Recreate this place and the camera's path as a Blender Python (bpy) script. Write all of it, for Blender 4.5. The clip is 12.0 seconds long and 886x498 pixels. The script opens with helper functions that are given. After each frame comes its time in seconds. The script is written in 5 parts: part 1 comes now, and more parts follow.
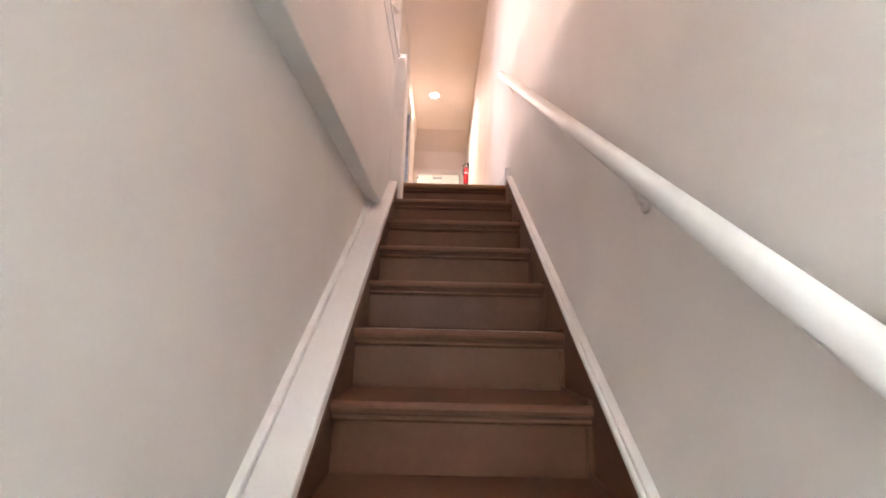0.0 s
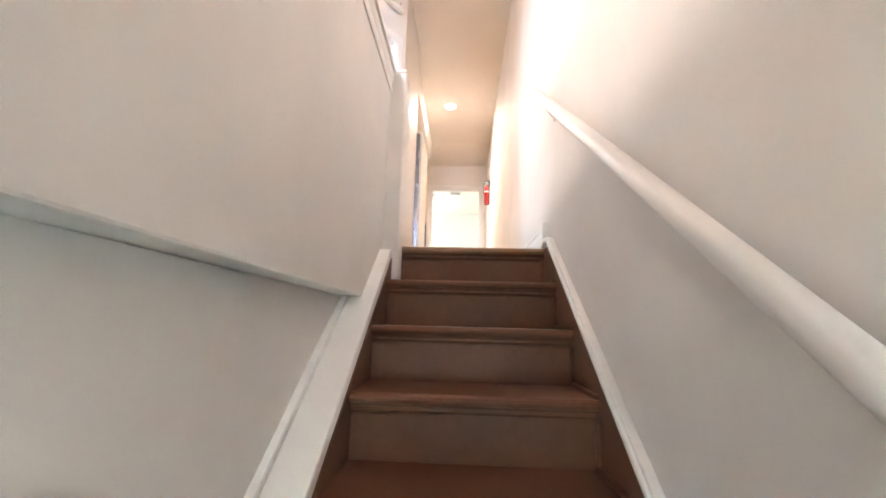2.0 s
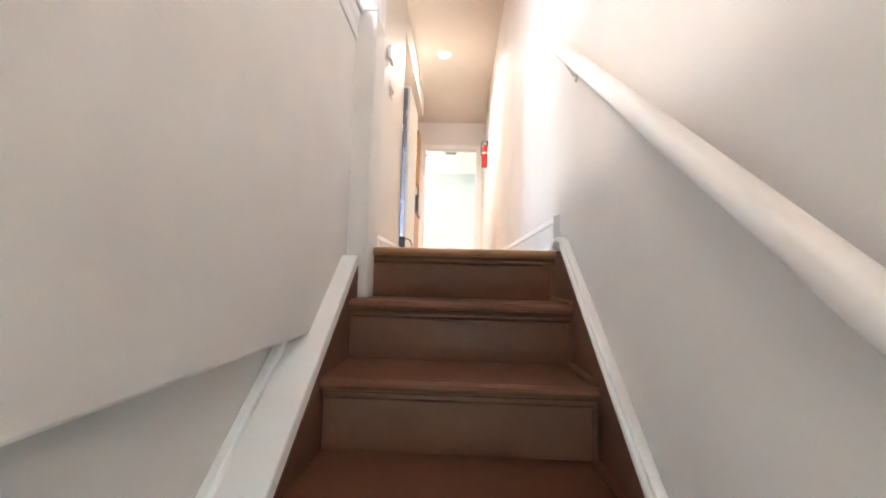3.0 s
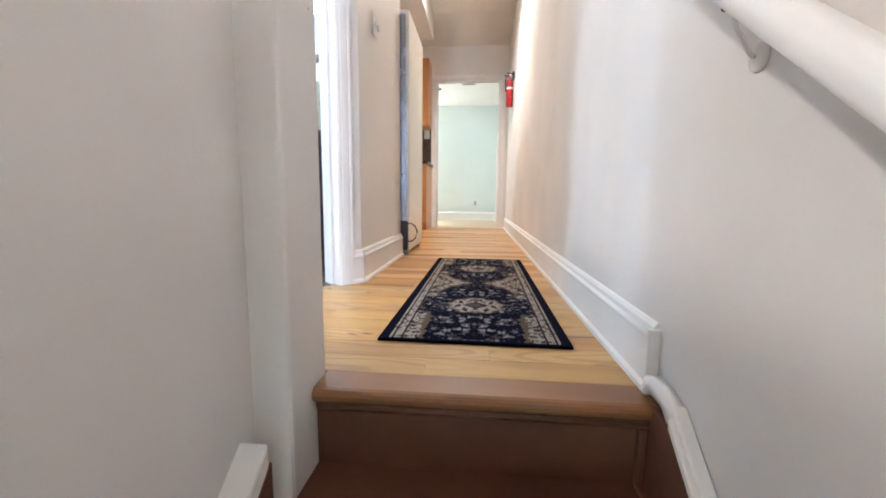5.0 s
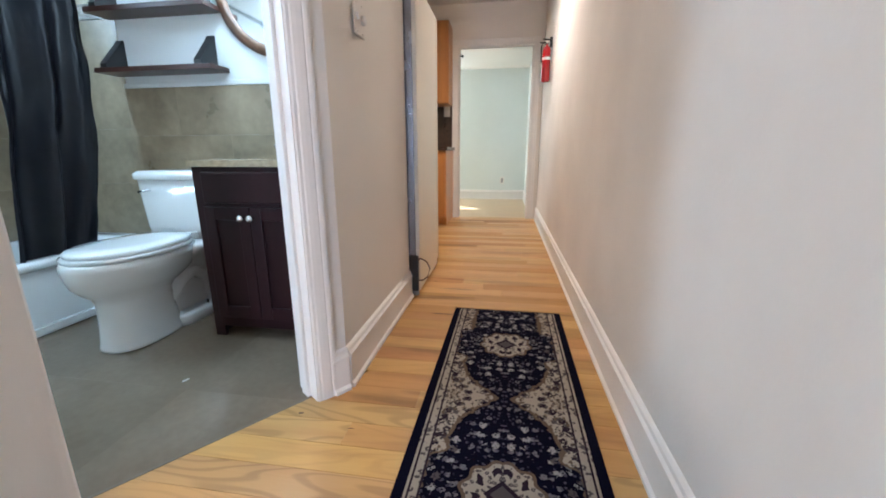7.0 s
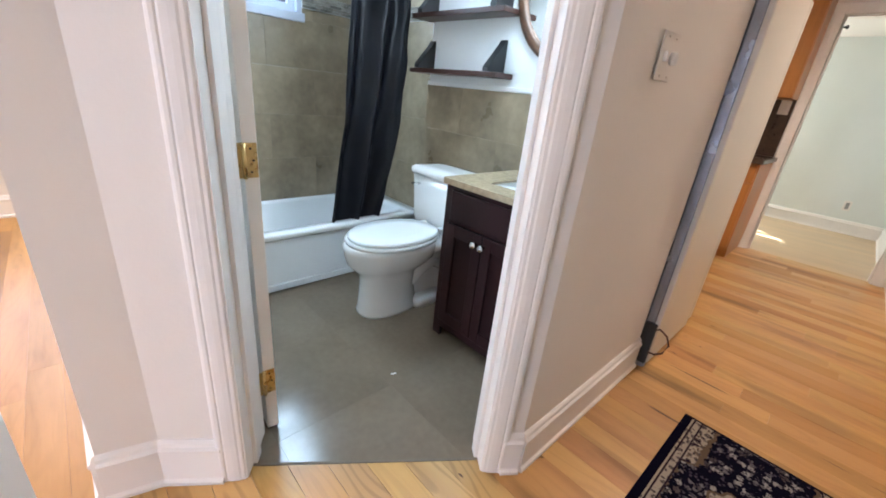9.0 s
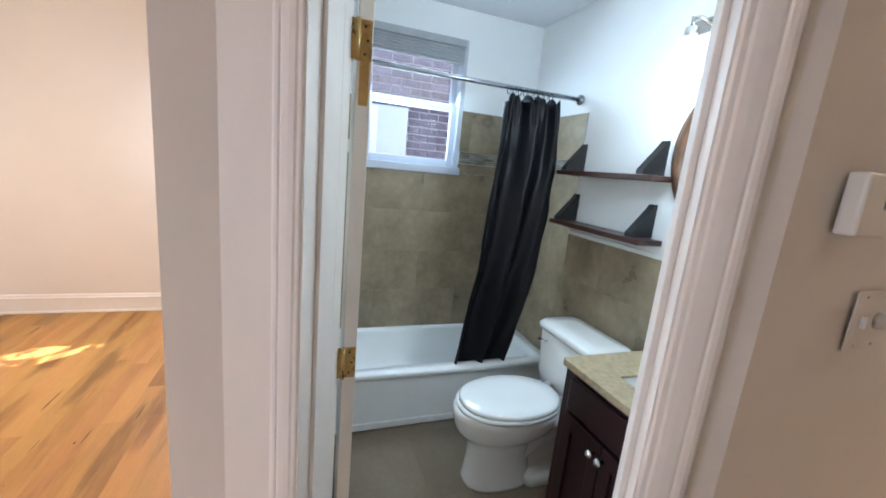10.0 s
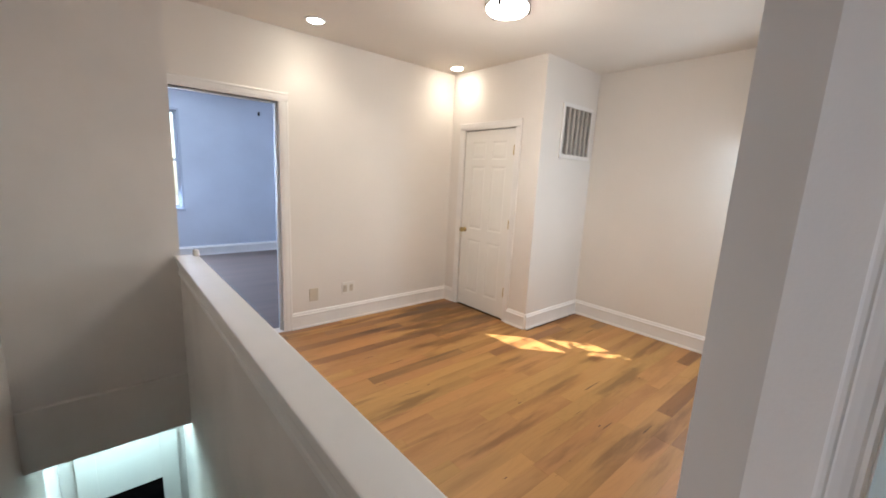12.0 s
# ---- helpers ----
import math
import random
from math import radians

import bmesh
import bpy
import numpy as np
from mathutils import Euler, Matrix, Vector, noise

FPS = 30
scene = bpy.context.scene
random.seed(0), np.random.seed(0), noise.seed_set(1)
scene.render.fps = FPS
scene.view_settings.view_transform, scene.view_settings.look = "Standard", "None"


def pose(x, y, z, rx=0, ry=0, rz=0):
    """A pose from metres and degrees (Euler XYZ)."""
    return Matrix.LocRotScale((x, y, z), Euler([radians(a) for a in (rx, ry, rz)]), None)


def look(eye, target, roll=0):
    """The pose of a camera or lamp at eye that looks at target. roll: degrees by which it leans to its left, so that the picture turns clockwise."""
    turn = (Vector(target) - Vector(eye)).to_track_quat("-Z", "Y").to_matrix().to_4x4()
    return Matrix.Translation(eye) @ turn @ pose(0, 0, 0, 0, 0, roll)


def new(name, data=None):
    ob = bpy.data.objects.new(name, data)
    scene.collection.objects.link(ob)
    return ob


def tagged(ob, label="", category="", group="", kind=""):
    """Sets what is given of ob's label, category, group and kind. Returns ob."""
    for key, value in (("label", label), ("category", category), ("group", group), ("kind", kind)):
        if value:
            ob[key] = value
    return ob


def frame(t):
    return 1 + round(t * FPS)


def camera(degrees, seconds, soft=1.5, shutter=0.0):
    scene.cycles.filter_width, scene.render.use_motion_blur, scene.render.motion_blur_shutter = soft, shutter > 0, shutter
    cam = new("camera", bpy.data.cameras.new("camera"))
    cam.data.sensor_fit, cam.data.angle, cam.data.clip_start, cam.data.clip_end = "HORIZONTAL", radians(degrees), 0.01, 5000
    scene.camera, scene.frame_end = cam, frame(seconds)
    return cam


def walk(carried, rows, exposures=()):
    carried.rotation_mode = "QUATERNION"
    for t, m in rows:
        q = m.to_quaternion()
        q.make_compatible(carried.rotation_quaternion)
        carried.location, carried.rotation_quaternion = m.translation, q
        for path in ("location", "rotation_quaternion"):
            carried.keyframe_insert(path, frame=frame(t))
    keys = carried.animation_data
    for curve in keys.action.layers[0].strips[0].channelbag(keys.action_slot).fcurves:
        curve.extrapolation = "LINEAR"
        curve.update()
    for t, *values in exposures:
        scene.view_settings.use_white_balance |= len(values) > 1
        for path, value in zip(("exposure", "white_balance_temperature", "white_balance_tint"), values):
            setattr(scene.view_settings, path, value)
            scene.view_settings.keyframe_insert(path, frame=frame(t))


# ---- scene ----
cam = camera(97.3, 12.0, soft=1.8)

PATH = [
    (0, (-0.456, -2.491, -0.927), (-0.445, -0.527, -0.553), 1.4),
    (0.5, (-0.444, -2.358, -0.819), (-0.42, -0.414, -0.348), 1.8),
    (1, (-0.418, -2.205, -0.632), (-0.365, -0.272, -0.124), 1.5),
    (1.5, (-0.395, -2.033, -0.475), (-0.445, -0.088, -0.012), 1.6),
    (2, (-0.426, -1.857, -0.369), (-0.522, 0.105, 0.007), 1.5),
    (2.5, (-0.406, -1.664, -0.255), (-0.468, 0.317, 0.008), 1.6),
    (4.5, (-0.385, -0.919, 0.304), (-0.556, 1.067, 0.137), 0.9),
    (5, (-0.376, -0.748, 0.399), (-0.554, 1.228, 0.146), 0.6),
    (5.5, (-0.39, -0.604, 0.554), (-0.614, 1.356, 0.223), -0.3),
    (6, (-0.413, -0.419, 0.707), (-0.645, 1.523, 0.287), -1.7),
    (6.5, (-0.384, -0.258, 0.787), (-0.632, 1.679, 0.355), -1.5),
    (8.5, (-0.484, 0.126, 1.0), (-1.388, 1.723, 0.207), 5.8),
    (9, (-0.489, 0.166, 1.14), (-1.799, 1.479, 0.391), 6.1),
    (9.5, (-0.531, 0.316, 1.223), (-2.143, 1.346, 0.641), 5.8),
    (10, (-0.555, 0.381, 1.467), (-2.395, 1.057, 1.071), 5.5),
    (10.5, (-0.54, 0.369, 1.522), (-2.509, 0.328, 1.177), 5.3),
    (11, (-0.505, 0.379, 1.488), (-2.298, -0.353, 0.986), 5.3),
    (11.5, (-0.495, 0.362, 1.421), (-1.996, -0.843, 0.878), 3.8),
    (12, (-0.473, 0.331, 1.464), (-1.766, -1.152, 1.105), 2.8),
]
walk(cam, [(t, look(eye, target, roll)) for t, eye, target, roll in PATH],
     [(0.0, 3.84, 7300, 32), (1.0, 4.03, 7000, 22), (2.5, 4.08, 6350, 12), (4.5, 3.7, 5850, 7), (5.5, 3.38, 5800, 7), (6.0, 3.2, 5850, 8), (6.5, 3.0, 5900, 8), (8.5, 3.14, 6350, 13),
      (9.0, 3.0, 6500, 14), (9.5, 2.82, 6650, 13), (10.0, 2.46, 6800, 14), (10.5, 2.02, 7000, 19), (11.5, 2.0, 6600, 11), (12.0, 1.82, 6250, 6)])





# ---------------------------------------------------------------- world, sun, lamps
SUN_DIR = Vector((0.66, -0.75, -0.80)).normalized()
world = bpy.data.worlds.new("world")
scene.world = world
world.use_nodes = True
wn = world.node_tree
sky = wn.nodes.new("ShaderNodeTexSky")
sky.sky_type = "NISHITA"
sky.sun_disc = False
sky.sun_elevation = math.asin(-SUN_DIR.z)
sky.sun_rotation = math.atan2(-SUN_DIR.x, -SUN_DIR.y)
wn.nodes["Background"].inputs["Strength"].default_value = 0.15
wn.links.new(sky.outputs["Color"], wn.nodes["Background"].inputs["Color"])


def sun_lamp():
    data = bpy.data.lights.new("sun", "SUN")
    data.energy, data.angle, data.color = 5.0, radians(0.5), (1.0, 0.97, 0.92)
    ob = new("sun", data)
    ob.matrix_world = look((-12, 14, 15), Vector((-12, 14, 15)) + SUN_DIR)
    return ob


def area_lamp(name, eye, target, sx, sy, power, color):
    data = bpy.data.lights.new(name, "AREA")
    data.shape, data.size, data.size_y, data.energy, data.color = "RECTANGLE", sx, sy, power, color
    ob = new(name, data)
    ob.matrix_world = look(eye, target)
    return ob


def bulb_lamp(name, eye, power, color, radius=0.06, cone=0.0):
    data = bpy.data.lights.new(name, "SPOT" if cone else "POINT")
    data.energy, data.color, data.shadow_soft_size = power, color, radius
    if cone:
        data.spot_size, data.spot_blend = radians(cone), 0.9
    ob = new(name, data)
    ob.matrix_world = look(eye, (eye[0], eye[1] + 1e-4, eye[2] - 1))
    return ob


WARM = (1.0, 0.85, 0.69)
SOFT = (1.0, 0.90, 0.81)
DAY = (0.72, 0.86, 1.0)
sun_lamp()
bulb_lamp("hall_bulb", (-0.62, 3.09, 2.55), 18.5, (1.0, 0.865, 0.745), 0.09, 150)
bulb_lamp("living_bulb_south", (-1.80, -2.80, 2.55), 3.6, WARM, 0.06, 140)
bulb_lamp("living_bulb_corner", (-3.38, -2.92, 2.55), 1.8, WARM, 0.06, 140)
bulb_lamp("living_flush_bulb", (-2.56, -1.54, 2.42), 13.5, SOFT, 0.16, 172)
bulb_lamp("living_flush_glow", (-2.56, -1.54, 2.42), 6.0, SOFT, 0.16)
bulb_lamp("bath_sconce_bulb", (-1.56, 1.60, 1.86), 3.0, (0.58, 0.83, 1.0), 0.16)
area_lamp("bath_window_light", (-3.20, 1.02, 1.90), (-2.4, 1.1, 0.9), 0.55, 0.8, 5.0, (0.54, 0.79, 1.0))
area_lamp("bedroom_window_light", (-0.95, -6.98, 1.54), (-1.6, -3.0, 1.0), 0.9, 1.5, 35, (0.58, 0.72, 1.0))
area_lamp("living_window_light", (-4.44, -0.27, 1.40), (-2.6, -1.6, 0.8), 0.45, 1.1, 5.0, DAY)
area_lamp("end_room_window_light", (-2.15, 6.93, 1.45), (-0.9, 5.6, 0.9), 0.6, 1.0, 7.0, (0.92, 1.0, 0.98))
area_lamp("entry_ceiling_light", (-0.42, -3.28, -0.372), (-0.42, -3.74, -0.72), 0.30, 0.10, 5.8, (0.60, 0.90, 1.0))


# ---------------------------------------------------------------- materials
def material(name, color, rough=0.5, metal=0.0, spread=0.06, scale=6.0, bump=0.05, bump_scale=60.0, coat=0.0,
             stretch=(1, 1, 1), random=0.0, second=None, second_at=0.62, fine=0.0, spec=0.5):
    """Base colour varied by a coarse and a fine noise in metres, a bump, and a tone per object."""
    m = bpy.data.materials.new(name)
    m.use_nodes = True
    t = m.node_tree
    b = t.nodes["Principled BSDF"]
    b.inputs["Roughness"].default_value = rough
    b.inputs["Metallic"].default_value = metal
    b.inputs["Coat Weight"].default_value = coat
    b.inputs["Specular IOR Level"].default_value = spec
    geo = t.nodes.new("ShaderNodeNewGeometry")
    mapping = t.nodes.new("ShaderNodeMapping")
    mapping.inputs["Scale"].default_value = stretch
    t.links.new(geo.outputs["Position"], mapping.inputs["Vector"])
    info = t.nodes.new("ShaderNodeObjectInfo")
    if random:
        shift = t.nodes.new("ShaderNodeVectorMath")
        shift.operation = "ADD"
        mul = t.nodes.new("ShaderNodeMath")
        mul.operation = "MULTIPLY"
        mul.inputs[1].default_value = 37.0
        t.links.new(info.outputs["Random"], mul.inputs[0])
        t.links.new(mapping.outputs["Vector"], shift.inputs[0])
        t.links.new(mul.outputs[0], shift.inputs[1])
        vector = shift.outputs["Vector"]
    else:
        vector = mapping.outputs["Vector"]
    coarse = t.nodes.new("ShaderNodeTexNoise")
    coarse.inputs["Scale"].default_value = scale
    coarse.inputs["Detail"].default_value = 5.0
    t.links.new(vector, coarse.inputs["Vector"])
    grain = t.nodes.new("ShaderNodeTexNoise")
    grain.inputs["Scale"].default_value = bump_scale
    grain.inputs["Detail"].default_value = 4.0
    t.links.new(vector, grain.inputs["Vector"])
    ramp = t.nodes.new("ShaderNodeValToRGB")
    lo, hi = 1 - spread, 1 + spread
    e = ramp.color_ramp.elements
    e[0].position, e[1].position = 0.3, 0.7
    e[0].color = (color[0] * lo, color[1] * lo, color[2] * lo, 1)
    e[1].color = (min(color[0] * hi, 0.95), min(color[1] * hi, 0.95), min(color[2] * hi, 0.95), 1)
    if second:
        e[1].position = second_at
        extra = ramp.color_ramp.elements.new(second_at + 0.14)
        extra.color = (*second, 1)
    t.links.new(coarse.outputs["Fac"], ramp.inputs["Fac"])
    out = ramp.outputs["Color"]
    if fine:
        mixf = t.nodes.new("ShaderNodeMix")
        mixf.data_type, mixf.blend_type = "RGBA", "OVERLAY"
        mixf.inputs["Factor"].default_value = fine
        t.links.new(out, mixf.inputs["A"])
        t.links.new(grain.outputs["Fac"], mixf.inputs["B"])
        out = mixf.outputs["Result"]
    if random:
        hsv = t.nodes.new("ShaderNodeHueSaturation")
        rng = t.nodes.new("ShaderNodeMapRange")
        rng.inputs["To Min"].default_value, rng.inputs["To Max"].default_value = 1 - random, 1 + random
        t.links.new(info.outputs["Random"], rng.inputs["Value"])
        t.links.new(rng.outputs["Result"], hsv.inputs["Value"])
        t.links.new(out, hsv.inputs["Color"])
        out = hsv.outputs["Color"]
    t.links.new(out, b.inputs["Base Color"])
    if bump:
        bn = t.nodes.new("ShaderNodeBump")
        bn.inputs["Strength"].default_value = bump
        bn.inputs["Distance"].default_value = 0.004
        t.links.new(grain.outputs["Fac"], bn.inputs["Height"])
        t.links.new(bn.outputs["Normal"], b.inputs["Normal"])
    rr = t.nodes.new("ShaderNodeMapRange")
    rr.inputs["To Min"].default_value, rr.inputs["To Max"].default_value = max(rough - 0.07, 0.02), min(rough + 0.07, 1)
    t.links.new(coarse.outputs["Fac"], rr.inputs["Value"])
    t.links.new(rr.outputs["Result"], b.inputs["Roughness"])
    return m


def wood_floor(name, light, dark, stain, figure, rough=0.36):
    """Oak boards lying along x: long streaks, flat-sawn contours, thin splits and old stains, each board with a tone of its own."""
    m = bpy.data.materials.new(name)
    m.use_nodes = True
    t = m.node_tree
    b = t.nodes["Principled BSDF"]
    b.inputs["Specular IOR Level"].default_value = 0.42
    geo = t.nodes.new("ShaderNodeNewGeometry")
    info = t.nodes.new("ShaderNodeObjectInfo")

    def op(kind, a, c=0.0):
        n = t.nodes.new("ShaderNodeMath")
        n.operation = kind
        for k, v in enumerate((a, c)):
            if isinstance(v, (int, float)):
                n.inputs[k].default_value = v
            else:
                t.links.new(v, n.inputs[k])
        return n.outputs[0]

    def grain(stretch, scale, detail, own=True):
        mp = t.nodes.new("ShaderNodeMapping")
        mp.inputs["Scale"].default_value = stretch
        t.links.new(geo.outputs["Position"], mp.inputs["Vector"])
        vec = mp.outputs["Vector"]
        if own:
            ad = t.nodes.new("ShaderNodeVectorMath")
            t.links.new(vec, ad.inputs[0])
            t.links.new(op("MULTIPLY", info.outputs["Random"], 41.0), ad.inputs[1])
            vec = ad.outputs["Vector"]
        n = t.nodes.new("ShaderNodeTexNoise")
        n.inputs["Scale"].default_value = scale
        n.inputs["Detail"].default_value = detail
        t.links.new(vec, n.inputs["Vector"])
        return n.outputs["Fac"]

    def steps(value, lo, hi, top=1.0):
        n = t.nodes.new("ShaderNodeMapRange")
        n.interpolation_type = "SMOOTHSTEP"
        t.links.new(value, n.inputs["Value"])
        n.inputs["From Min"].default_value, n.inputs["From Max"].default_value, n.inputs["To Max"].default_value = lo, hi, top
        return n.outputs["Result"]

    def mixed(f, a, c):
        n = t.nodes.new("ShaderNodeMix")
        n.data_type = "RGBA"
        t.links.new(f, n.inputs["Factor"])
        for key, v in (("A", a), ("B", c)):
            if isinstance(v, tuple):
                n.inputs[key].default_value = (*v, 1)
            else:
                t.links.new(v, n.inputs[key])
        return n.outputs["Result"]

    streak = grain((0.16, 1, 1), 7.5, 4)
    col = mixed(steps(streak, 0.42, 0.86), light, dark)
    contour = op("SINE", op("MULTIPLY", grain((0.16, 1, 1), 6.5, 1.5), 95.0))
    col = mixed(steps(contour, 0.25, 1.0, figure), col, tuple(0.5 * v for v in dark))
    fine = grain((0.05, 1, 1), 160, 2)
    col = mixed(steps(fine, 0.52, 0.75, 0.16), col, dark)
    blot = grain((0.28, 2.0, 1), 3.4, 6, False)
    col = mixed(steps(blot, 0.54, 0.68, stain), col, tuple(0.65 * v for v in dark))
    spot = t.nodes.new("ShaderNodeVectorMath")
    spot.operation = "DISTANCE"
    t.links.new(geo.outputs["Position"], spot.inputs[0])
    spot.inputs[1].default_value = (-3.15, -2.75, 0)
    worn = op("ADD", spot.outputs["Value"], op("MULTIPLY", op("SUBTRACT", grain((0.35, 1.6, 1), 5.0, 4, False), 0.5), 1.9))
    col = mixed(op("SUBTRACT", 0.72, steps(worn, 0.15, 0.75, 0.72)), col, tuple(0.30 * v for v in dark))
    split = grain((0.05, 1, 1), 34, 1)
    col = mixed(steps(split, 0.735, 0.76, 0.8), col, (0.045, 0.020, 0.008))
    hsv = t.nodes.new("ShaderNodeHueSaturation")
    t.links.new(op("ADD", op("MULTIPLY", info.outputs["Random"], 0.18), 0.89), hsv.inputs["Value"])
    t.links.new(op("ADD", op("MULTIPLY", op("FRACT", op("MULTIPLY", info.outputs["Random"], 7.3)), 0.014), 0.494), hsv.inputs["Hue"])
    t.links.new(col, hsv.inputs["Color"])
    t.links.new(hsv.outputs["Color"], b.inputs["Base Color"])
    t.links.new(op("ADD", op("MULTIPLY", streak, 0.16), op("ADD", op("MULTIPLY", blot, 0.16), rough - 0.16)), b.inputs["Roughness"])
    bn = t.nodes.new("ShaderNodeBump")
    bn.inputs["Strength"].default_value, bn.inputs["Distance"].default_value = 0.10, 0.002
    t.links.new(op("ADD", fine, op("MULTIPLY", blot, 3.0)), bn.inputs["Height"])
    t.links.new(bn.outputs["Normal"], b.inputs["Normal"])
    return m


def hazy_glass(name):
    """Window glass with a faint bluish translucent layer that imitates haze and reflection."""
    m = glass_material(name)
    t = m.node_tree
    out = t.nodes["Material Output"]
    clean = out.inputs["Surface"].links[0].from_socket
    film, mix = t.nodes.new("ShaderNodeBsdfTranslucent"), t.nodes.new("ShaderNodeMixShader")
    film.inputs["Color"].default_value = (0.72, 0.76, 0.86, 1)
    mix.inputs["Fac"].default_value = 0.02
    t.links.new(clean, mix.inputs[1])
    t.links.new(film.outputs[0], mix.inputs[2])
    t.links.new(mix.outputs[0], out.inputs["Surface"])
    return m


def glow(name, color, strength):
    m = bpy.data.materials.new(name)
    m.use_nodes = True
    b = m.node_tree.nodes["Principled BSDF"]
    b.inputs["Base Color"].default_value = (*color, 1)
    b.inputs["Emission Color"].default_value = (*color, 1)
    b.inputs["Emission Strength"].default_value = strength
    return m


def glass_material(name):
    m = bpy.data.materials.new(name)
    m.use_nodes = True
    t = m.node_tree
    t.nodes.remove(t.nodes["Principled BSDF"])
    clear, gloss, mix = (t.nodes.new(n) for n in ("ShaderNodeBsdfTransparent", "ShaderNodeBsdfGlossy", "ShaderNodeMixShader"))
    gloss.inputs["Roughness"].default_value = 0.03
    fres = t.nodes.new("ShaderNodeFresnel")
    fres.inputs["IOR"].default_value = 1.15
    t.links.new(fres.outputs["Fac"], mix.inputs["Fac"])
    t.links.new(clear.outputs[0], mix.inputs[1])
    t.links.new(gloss.outputs[0], mix.inputs[2])
    t.links.new(mix.outputs[0], t.nodes["Material Output"].inputs["Surface"])
    return m


M_WALL = material("wall_paint", (0.75, 0.705, 0.655), 0.55, spec=0.25, spread=0.03, scale=1.3, bump=0.10, bump_scale=90)
M_STAIRWALL = material("stair_wall_paint", (0.75, 0.705, 0.665), 0.66, spec=0.12, spread=0.05, scale=2.6, bump=0.12, bump_scale=70)
M_CEIL = material("ceiling_paint", (0.74, 0.69, 0.63), 0.75, spread=0.03, scale=1.5, bump=0.06)
M_TRIM = material("white_trim_paint", (0.80, 0.77, 0.74), 0.50, spec=0.32, spread=0.03, scale=5, bump=0.06, bump_scale=40)
M_DOOR = material("white_door_paint", (0.80, 0.77, 0.72), 0.32, spread=0.02, scale=4, bump=0.03)
M_BATHWHITE = material("bath_white_paint", (0.80, 0.83, 0.85), 0.4, spread=0.02, scale=2, bump=0.05)
M_BATHCEIL = material("bath_ceiling_paint", (0.70, 0.74, 0.78), 0.6, spread=0.02, scale=2, bump=0.04)
M_BEDWALL = material("bedroom_paint", (0.60, 0.64, 0.72), 0.5, spread=0.04, scale=2, bump=0.05)
M_ENDWALL = material("pale_green_paint", (0.69, 0.735, 0.71), 0.5, spread=0.03, scale=2, bump=0.05)
M_BROWN = material("brown_stair_paint", (0.138, 0.061, 0.036), 0.42, spec=0.15, spread=0.14, scale=5, bump=0.10, bump_scale=45, fine=0.15)
M_NOSING = material("stained_nosing_wood", (0.25, 0.112, 0.043), 0.34, spread=0.25, scale=7, bump=0.05, bump_scale=50, stretch=(0.15, 1, 1))
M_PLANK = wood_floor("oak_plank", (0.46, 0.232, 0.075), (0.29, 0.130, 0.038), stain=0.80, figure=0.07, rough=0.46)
M_PLANKDARK = wood_floor("dark_stained_plank", (0.30, 0.140, 0.045), (0.15, 0.062, 0.020), stain=0.6, figure=0.08)
M_PLANKPALE = wood_floor("pale_oak_plank", (0.54, 0.300, 0.102), (0.37, 0.172, 0.052), stain=0.60, figure=0.13, rough=0.33)
M_PLANKFIG = wood_floor("figured_oak_plank", (0.53, 0.315, 0.120), (0.39, 0.200, 0.068), stain=0.1, figure=0.38, rough=0.32)
M_ENDBOARD = material("greyed_end_board", (0.50, 0.36, 0.215), 0.32, spread=0.14, scale=7, bump=0.05, bump_scale=90, stretch=(0.14, 1, 1), fine=0.08)
M_KNOT = material("wood_knot", (0.07, 0.028, 0.010), 0.4, spread=0.3, scale=60, bump=0)
M_GAP = material("floor_underlay", (0.05, 0.025, 0.012), 0.8, spread=0.2)
M_BEDFLOOR = material("bedroom_floor_wood", (0.16, 0.115, 0.10), 0.45, spread=0.2, scale=6, stretch=(0.1, 1, 1), random=0.12)
M_TILE = material("taupe_stone_tile", (0.285, 0.228, 0.155), 0.30, spread=0.26, scale=5.0, bump=0.05, bump_scale=22, random=0.07, fine=0.28)
M_FLOORTILE = material("taupe_floor_tile", (0.195, 0.150, 0.106), 0.17, spread=0.10, scale=3.0, bump=0.03, bump_scale=40, random=0.012, fine=0.14)
M_GROUT = material("tile_grout", (0.165, 0.130, 0.092), 0.85, spread=0.1, scale=20)
M_MOSAIC = material("mosaic_stone", (0.23, 0.21, 0.18), 0.3, spread=0.3, scale=30, random=0.55)
M_PORCELAIN = material("white_porcelain", (0.80, 0.82, 0.82), 0.10, spread=0.01, scale=3, bump=0, coat=0.5)
M_TUB = material("white_tub_enamel", (0.78, 0.81, 0.82), 0.15, spread=0.015, scale=3, bump=0, coat=0.4)
M_ESPRESSO = material("espresso_wood", (0.024, 0.008, 0.009), 0.34, spread=0.25, scale=8, bump=0.04, bump_scale=60, stretch=(1, 1, 0.12), spec=0.22)
M_GRANITE = material("tan_granite", (0.40, 0.32, 0.21), 0.18, spread=0.14, scale=45, bump=0.02, fine=0.2)
M_NICKEL = material("brushed_nickel", (0.68, 0.66, 0.63), 0.24, metal=1.0, spread=0.03, scale=30, bump=0)
M_CHROME = material("chrome", (0.78, 0.80, 0.82), 0.10, metal=1.0, spread=0.02, scale=30, bump=0)
M_STEEL = material("grey_steel", (0.40, 0.43, 0.47), 0.22, metal=1.0, spread=0.05, scale=30, bump=0)
M_BRASS = material("aged_brass", (0.50, 0.37, 0.16), 0.28, metal=1.0, spread=0.15, scale=40, bump=0.03)
